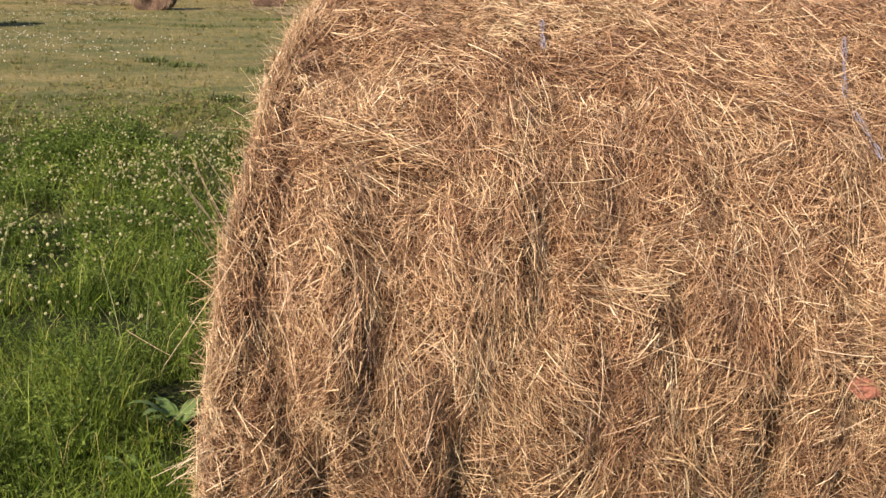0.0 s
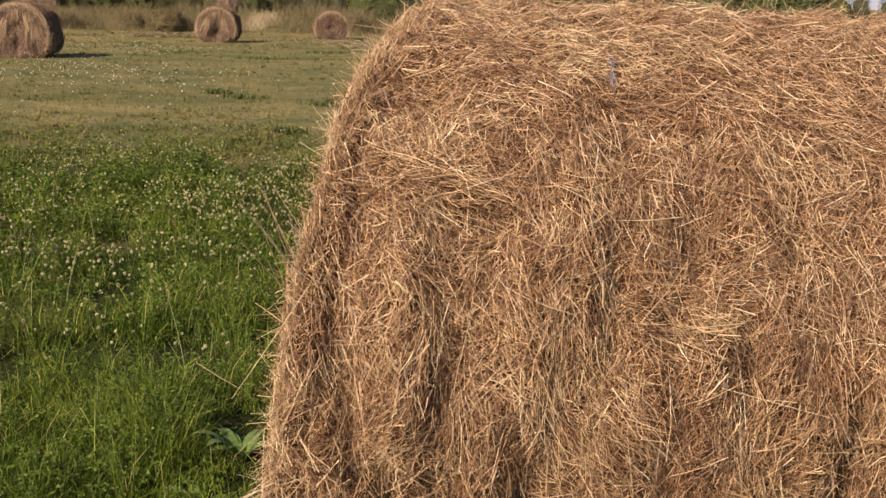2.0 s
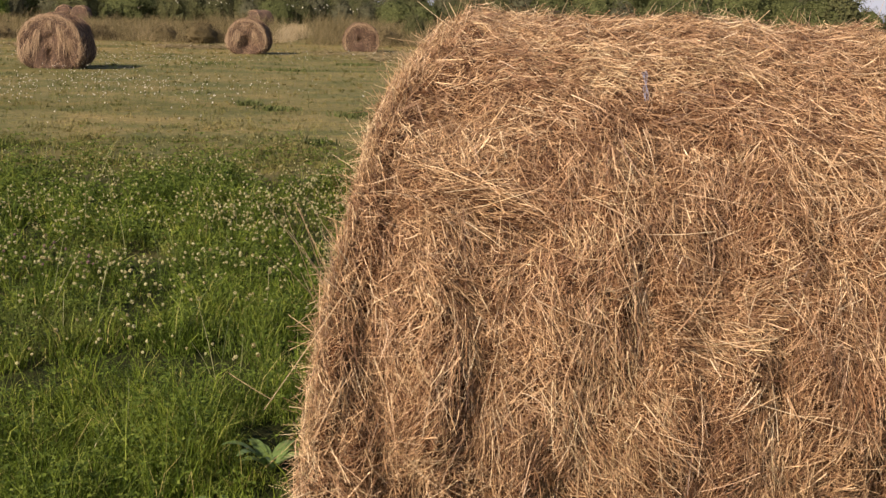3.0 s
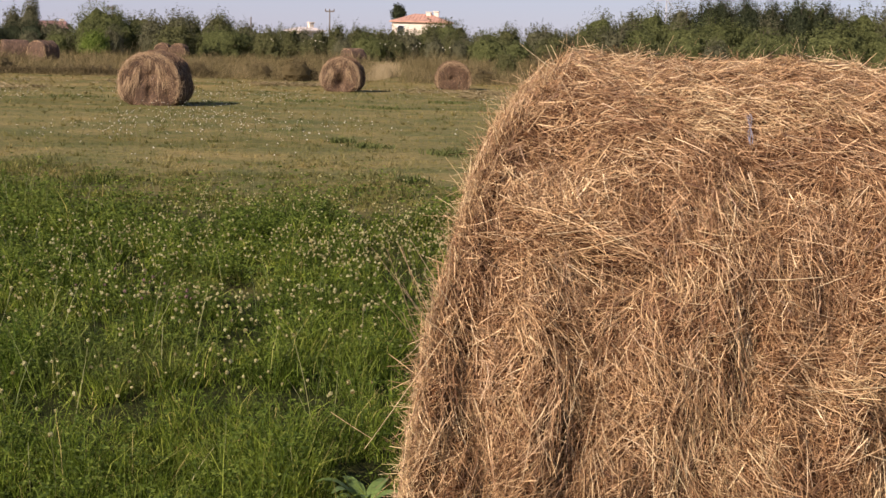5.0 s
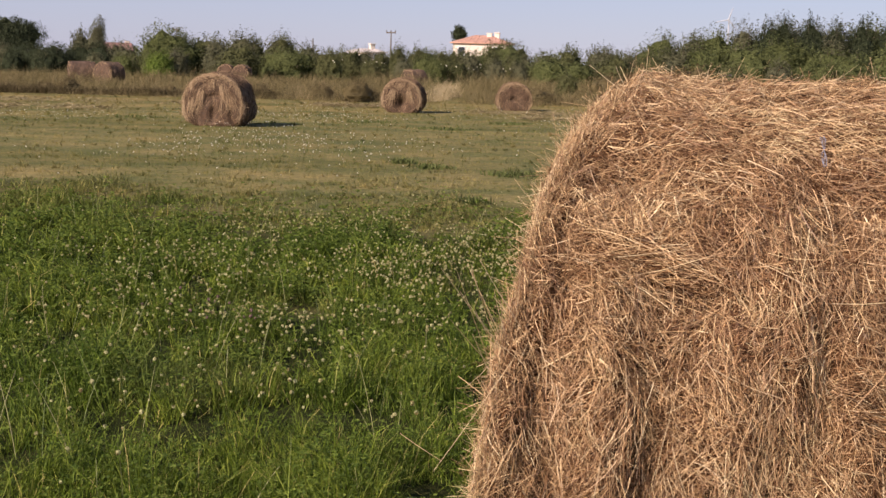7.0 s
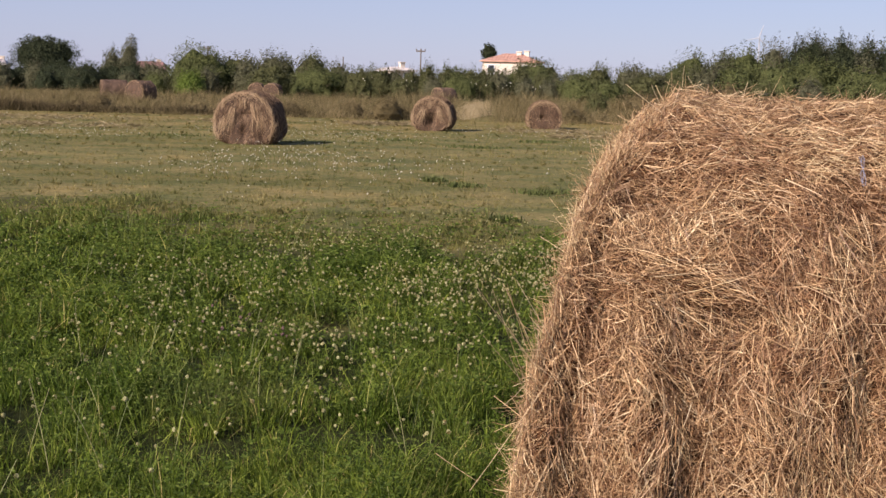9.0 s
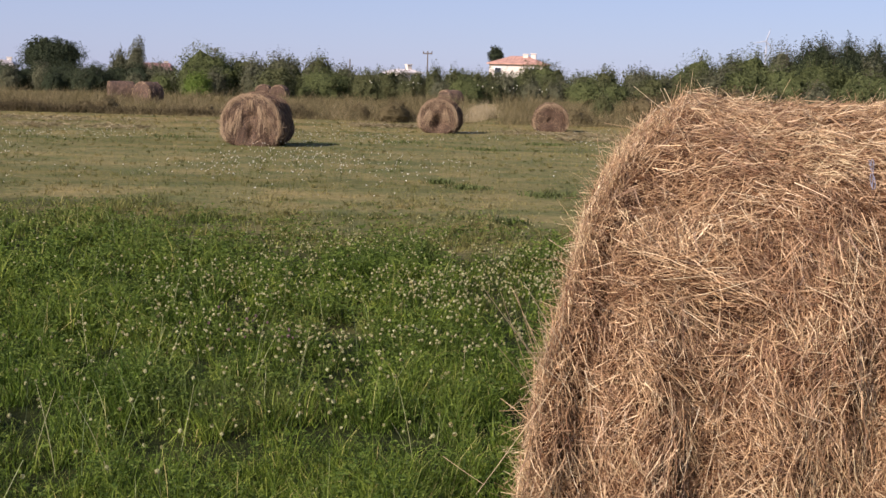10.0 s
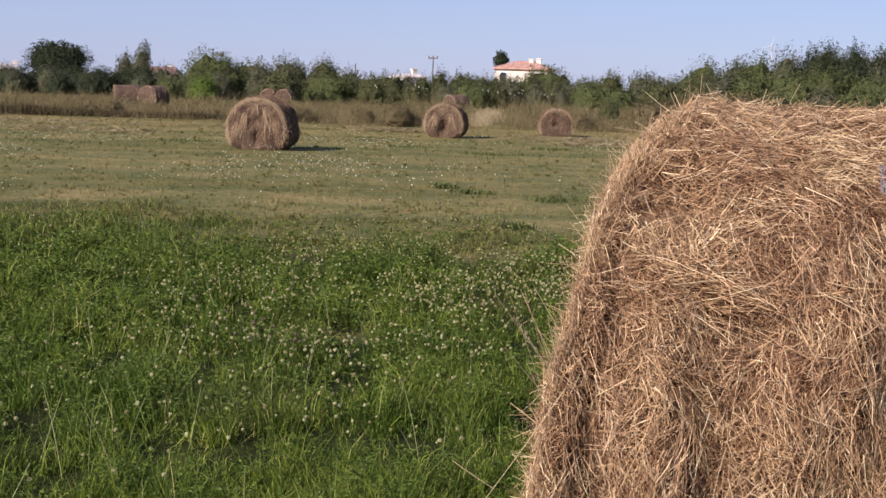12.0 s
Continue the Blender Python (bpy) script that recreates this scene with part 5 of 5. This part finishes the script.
def sky_height(x):
    """Height of the hedge's top along its length, at about 120 m."""
    return np.interp(x, [-60, -39, -34, -27, -24, -20.7, -15.3, -11, -8, -5, -3, 1, 3, 8.5, 11, 17, 20, 21.5, 25.5, 29, 33, 39.5, 44, 53, 60], [2.5, 2.6, 2.9, 2.95, 2.8, 3.4, 3.7, 3.6, 3.2, 2.8, 2.8, 3.4, 3.1, 3.0, 3.1, 3.7, 3.5, 4.1, 5.0, 5.3, 6.0, 5.9, 6.2, 6.1, 5.8])


def hedge():
    rng = np.random.default_rng(71)
    for x in np.arange(-50, 52, 1.6):
        x += rng.normal(0, 0.4)
        plant(int(rng.choice([0, 1, 2, 2, 1])), x, 122 + rng.normal(0, 1.2), float(sky_height(x)) * rng.uniform(0.86, 1.10), rng.uniform(0, 360), rng.uniform(1.05, 1.4))
    for x in np.arange(-50, 52, 2.6):
        x += rng.normal(0, 0.6)
        plant(int(rng.choice([0, 3, 3, 1])), x, 115.5 + rng.normal(0, 1.3), float(sky_height(x)) * rng.uniform(0.62, 0.84), rng.uniform(0, 360), rng.uniform(1.15, 1.6))
    for x in np.arange(-49, 52, 4.2):
        x += rng.normal(0, 0.5)
        plant(int(rng.choice([0, 1, 3])), x, 127 + rng.normal(0, 0.8), float(sky_height(x)) * rng.uniform(0.80, 0.96), rng.uniform(0, 360), rng.uniform(1.2, 1.6))
    # scrub at the foot of the uncut strip
    for x, y, h in [(7.6, 64, 1.3), (9.4, 62, 1.3), (11.8, 64, 1.6), (14.0, 66, 1.8), (16.4, 68, 2.0), (18.8, 68, 2.2), (21.4, 70, 2.4), (24.0, 72, 2.6), (66.5, 152, 2.3), (70.5, 150, 3.1), (74.0, 151, 3.3), (77.5, 150, 3.4), (81.0, 151, 3.2), (9.9, 150, 4.1), (11.0, 150, 4.4), (12.0, 150, 4.0), (8.4, 150, 3.3)]:
        plant(7 if h < 1.9 and rng.random() < 0.5 else int(rng.choice([0, 3, 1])), x, y, h, rng.uniform(0, 360), 1.1)
    for x, y, h in [(31.5, 118, 5.7), (33.0, 119, 6.1), (35.2, 118, 6.2), (37.6, 119, 5.8), (39.6, 118, 6.1), (42.0, 118, 6.0)]:
        plant(8, x, y, h, rng.uniform(0, 360), 1.0)
    plant(7, -1.75, 51.0, 0.85, 40, 0.8)
    for x in np.arange(-24, 24, 2.3):
        x += rng.normal(0, 0.7)
        if abs(x - 1.6) > 1.7:
            plant(7, x, bank_line(x) + rng.uniform(1.8, 3.6), rng.uniform(0.40, 0.70), rng.uniform(0, 360), rng.uniform(0.7, 1.2))


hedge()
placed = set()
for kind, m in PLAN:
    if kind in placed:
        copy_thing(PROTO[kind], m)
    placed.add(kind)
for kind in sorted(placed):
    PROTO[kind].matrix_basis = [m for k, m in PLAN if k == kind][0]

pine = tree("umbrella_pine", "dark flat-topped umbrella pine above the hedge", 4.8, (3.0, 2.2), 46, 9000, 0.16, M_leaf["pine"], 111, 0.22, 0.3, "tree", "trees")
pine.matrix_basis = pose(-36.4, 127, 0)
poplar = tree("poplar_tree", "slim leaning tree with a pointed crown", 4.9, (1.35, 1.2), 30, 4600, 0.15, M_leaf["grey"], 112, 0.0, 0.35, "tree", "trees", 1.35)
poplar.matrix_basis = pose(-28.2, 124, 0, 0, 6, 0)
tamarisk = tree("tamarisk_tree", "feathery grey-green tree beside the pointed one", 3.7, (1.7, 1.3), 36, 4200, 0.15, M_leaf["grey"], 115, 0.0, 0.5, "tree", "trees", 1.4)
tamarisk.matrix_basis = pose(-29.5, 124.5, 0)
round_tree = tree("round_tree", "rounded green tree standing out of the hedge", 4.3, (3.1, 2.2), 36, 6500, 0.16, M_leaf["mid"], 116, 0.0, 0.1, "tree", "trees")
round_tree.matrix_basis = pose(-20.6, 119, 0)
dark_pine = tree("dark_pine", "small dark pine behind the white house", 7.7, (1.15, 1.1), 18, 1500, 0.30, M_leaf["pine"], 118, 0.62, 0.7, "tree", "trees")
dark_pine.matrix_basis = pose(8.3, 216, 0)
lime = tree("bright_shrub", "bright yellow-green shrub at the hedge foot", 2.0, (1.15, 0.9), 20, 2400, 0.12, M_leaf["bright"], 114, 0.0, 0.2)
lime.matrix_basis = pose(-18.2, 101, 0)


# ---- houses behind the hedge ----
def house(label, x, y, width, depth, eave, ridge, turn, hip=0.3, chimneys=(), windows=(), tile=None, z=0.0):
    thing = tagged(new("house"), label, "house", "houses")
    thing.matrix_world = pose(x, y, z, 0, 0, turn)
    w, d = width / 2, depth / 2
    bm = bmesh.new()
    box(bm, (-w, -d, -0.3), (w, d, eave), 0.03)
    part("wall", bm, M_wall, thing, "pale rendered wall")
    bm = bmesh.new()
    o = 0.35
    cs = [(-w - o, -d - o, eave), (w + o, -d - o, eave), (w + o, d + o, eave), (-w - o, d + o, eave)]
    lo = [bm.verts.new(c) for c in cs]
    up = [bm.verts.new((c[0], c[1], c[2] + 0.16)) for c in cs]
    r0, r1 = bm.verts.new((-w + hip * width, 0, ridge)), bm.verts.new((w - hip * width, 0, ridge))
    bm.faces.new(lo[::-1])
    for k in range(4):
        bm.faces.new((lo[k], lo[(k + 1) % 4], up[(k + 1) % 4], up[k]))
    bm.faces.new((up[0], up[1], r1, r0))
    bm.faces.new((up[1], up[2], r1))
    bm.faces.new((up[2], up[3], r0, r1))
    bm.faces.new((up[3], up[0], r0))
    roof = part("roof", bm, tile or M_tile, thing)
    rows = []
    for k in range(int(width / 0.5)):
        u = (k + 0.5) / int(width / 0.5)
        xx = -w + u * width
        top = min(1.0, u / max(hip, 0.01), (1 - u) / max(hip, 0.01))
        bm = bmesh.new()
        tube(bm, [(xx, -d - o, eave + 0.18), (xx + 0.0, (-d - o) * (1 - top), eave + 0.18 + (ridge - eave - 0.16) * top)], [0.05, 0.05], 5)
        part("roof_tile", bm, tile or M_tile, roof)
    for cx, cy, ch in chimneys:
        bm = bmesh.new()
        box(bm, (cx - 0.35, cy - 0.3, eave), (cx + 0.35, cy + 0.3, ch), 0.03)
        box(bm, (cx - 0.45, cy - 0.4, ch), (cx + 0.45, cy + 0.4, ch + 0.12), 0.02)
        part("chimney", bm, M_wall, roof, "pale rendered chimney")
    for wx, wz, ww, wh in windows:
        bm = bmesh.new()
        for lo_, hi_ in (((wx - ww / 2 - 0.08, wz - 0.08), (wx + ww / 2 + 0.08, wz)), ((wx - ww / 2 - 0.08, wz + wh), (wx + ww / 2 + 0.08, wz + wh + 0.08)), ((wx - ww / 2 - 0.08, wz), (wx - ww / 2, wz + wh)), ((wx + ww / 2, wz), (wx + ww / 2 + 0.08, wz + wh))):
            box(bm, (lo_[0], -d - 0.06, lo_[1]), (hi_[0], -d + 0.02, hi_[1]))
        win = part("window", bm, M_metal, thing)
        bm = bmesh.new()
        box(bm, (wx - ww / 2, -d - 0.02, wz), (wx + ww / 2, -d + 0.01, wz + wh))
        part("pane", bm, M_pane, win)
    return thing


house("white rendered house with an orange terracotta hipped roof", 11.2, 200, 7.8, 7.0, 4.8, 6.1, -12, 0.34, [(1.0, -0.6, 6.3), (2.1, -0.4, 6.4)], [(-2.6, 3.1, 0.9, 1.2), (2.4, 3.1, 0.9, 1.2)])
house("low house with a red tiled roof behind the trees", -47.4, 225, 5.4, 7.0, 2.6, 3.9, 4, 0.08, [(1.6, 0.2, 4.1)], [(-1.2, 1.2, 0.9, 1.2), (1.2, 1.2, 0.9, 1.2)], M_shaded_tile)
house("white house with a pale roof half hidden by the hedge", -5.6, 190, 3.0, 5.0, 3.0, 3.6, 30, 0.1, [(0.9, 0, 4.2)], [(0.2, 1.8, 0.7, 1.0)], M_slate)
house("white cottage with a grey roof behind the pine", -66.5, 205, 4.0, 6.0, 2.6, 3.5, 10, 0.15, [(1.2, 0.3, 3.8)], [(-1, 1.0, 0.8, 1.1), (1, 1.0, 0.8, 1.1)], M_slate)


# ---- poles and turbine ----
def utility_pole(x, y, h, arm, label):
    thing = tagged(new("utility_pole"), label, "utility pole", "utility poles")
    thing.location = (x, y, 0)
    bm = bmesh.new()
    tube(bm, [(0, 0, -0.3), (0, 0, h * 0.5), (0.02, 0, h)], [0.11, 0.10, 0.07], 8)
    part("pole", bm, M_pole, thing)
    if arm:
        bm = bmesh.new()
        box(bm, (-arm / 2, -0.07, h - 0.35), (arm / 2, 0.07, h - 0.18), 0.02)
        beam = part("crossarm", bm, M_pole, thing)
        for k in (-0.45, 0.0, 0.45):
            bm = bmesh.new()
            tube(bm, [(k * arm, 0, h - 0.18), (k * arm, 0, h - 0.08), (k * arm, 0, h + 0.06)], [0.06, 0.09, 0.04], 6)
            part("insulator", bm, M_pole, beam)


utility_pole(-2.1, 180, 5.9, 1.25, "wooden utility pole with a crossarm behind the hedge")
utility_pole(-30.5, 182, 5.6, 1.0, "wooden utility pole with a short crossarm")
utility_pole(-12.2, 178, 4.6, 0.0, "plain wooden pole behind the hedge")


def wind_turbine(x, y, hub, blade):
    thing = tagged(new("wind_turbine"), "small white wind turbine at rest beyond the hedge", "wind turbine")
    thing.location = (x, y, 0)
    bm = bmesh.new()
    tube(bm, [(0, 0, -1), (0, 0, hub * 0.5), (0, 0, hub)], [0.9, 0.7, 0.45], 10)
    part("tower", bm, M_grey_steel, thing)
    bm = bmesh.new()
    tube(bm, [(-0.9, -2.2, hub + 0.4), (-0.2, -0.5, hub + 0.5), (0.6, 2.2, hub + 0.4)], [0.4, 0.75, 0.5], 8)
    part("nacelle", bm, M_metal, thing)
    for k in range(3):
        a = radians(72 + 120 * k)
        bm = bmesh.new()
        c = Vector((-0.9, -2.6, hub + 0.4))
        dv = Vector((math.cos(a), 0, math.sin(a)))
        tube(bm, [c, c + dv * blade * 0.25, c + dv * blade], [0.32, 0.42, 0.14], 6)
        part("blade", bm, M_grey_steel, thing)


wind_turbine(212.5, 900, 36.5, 8.5)
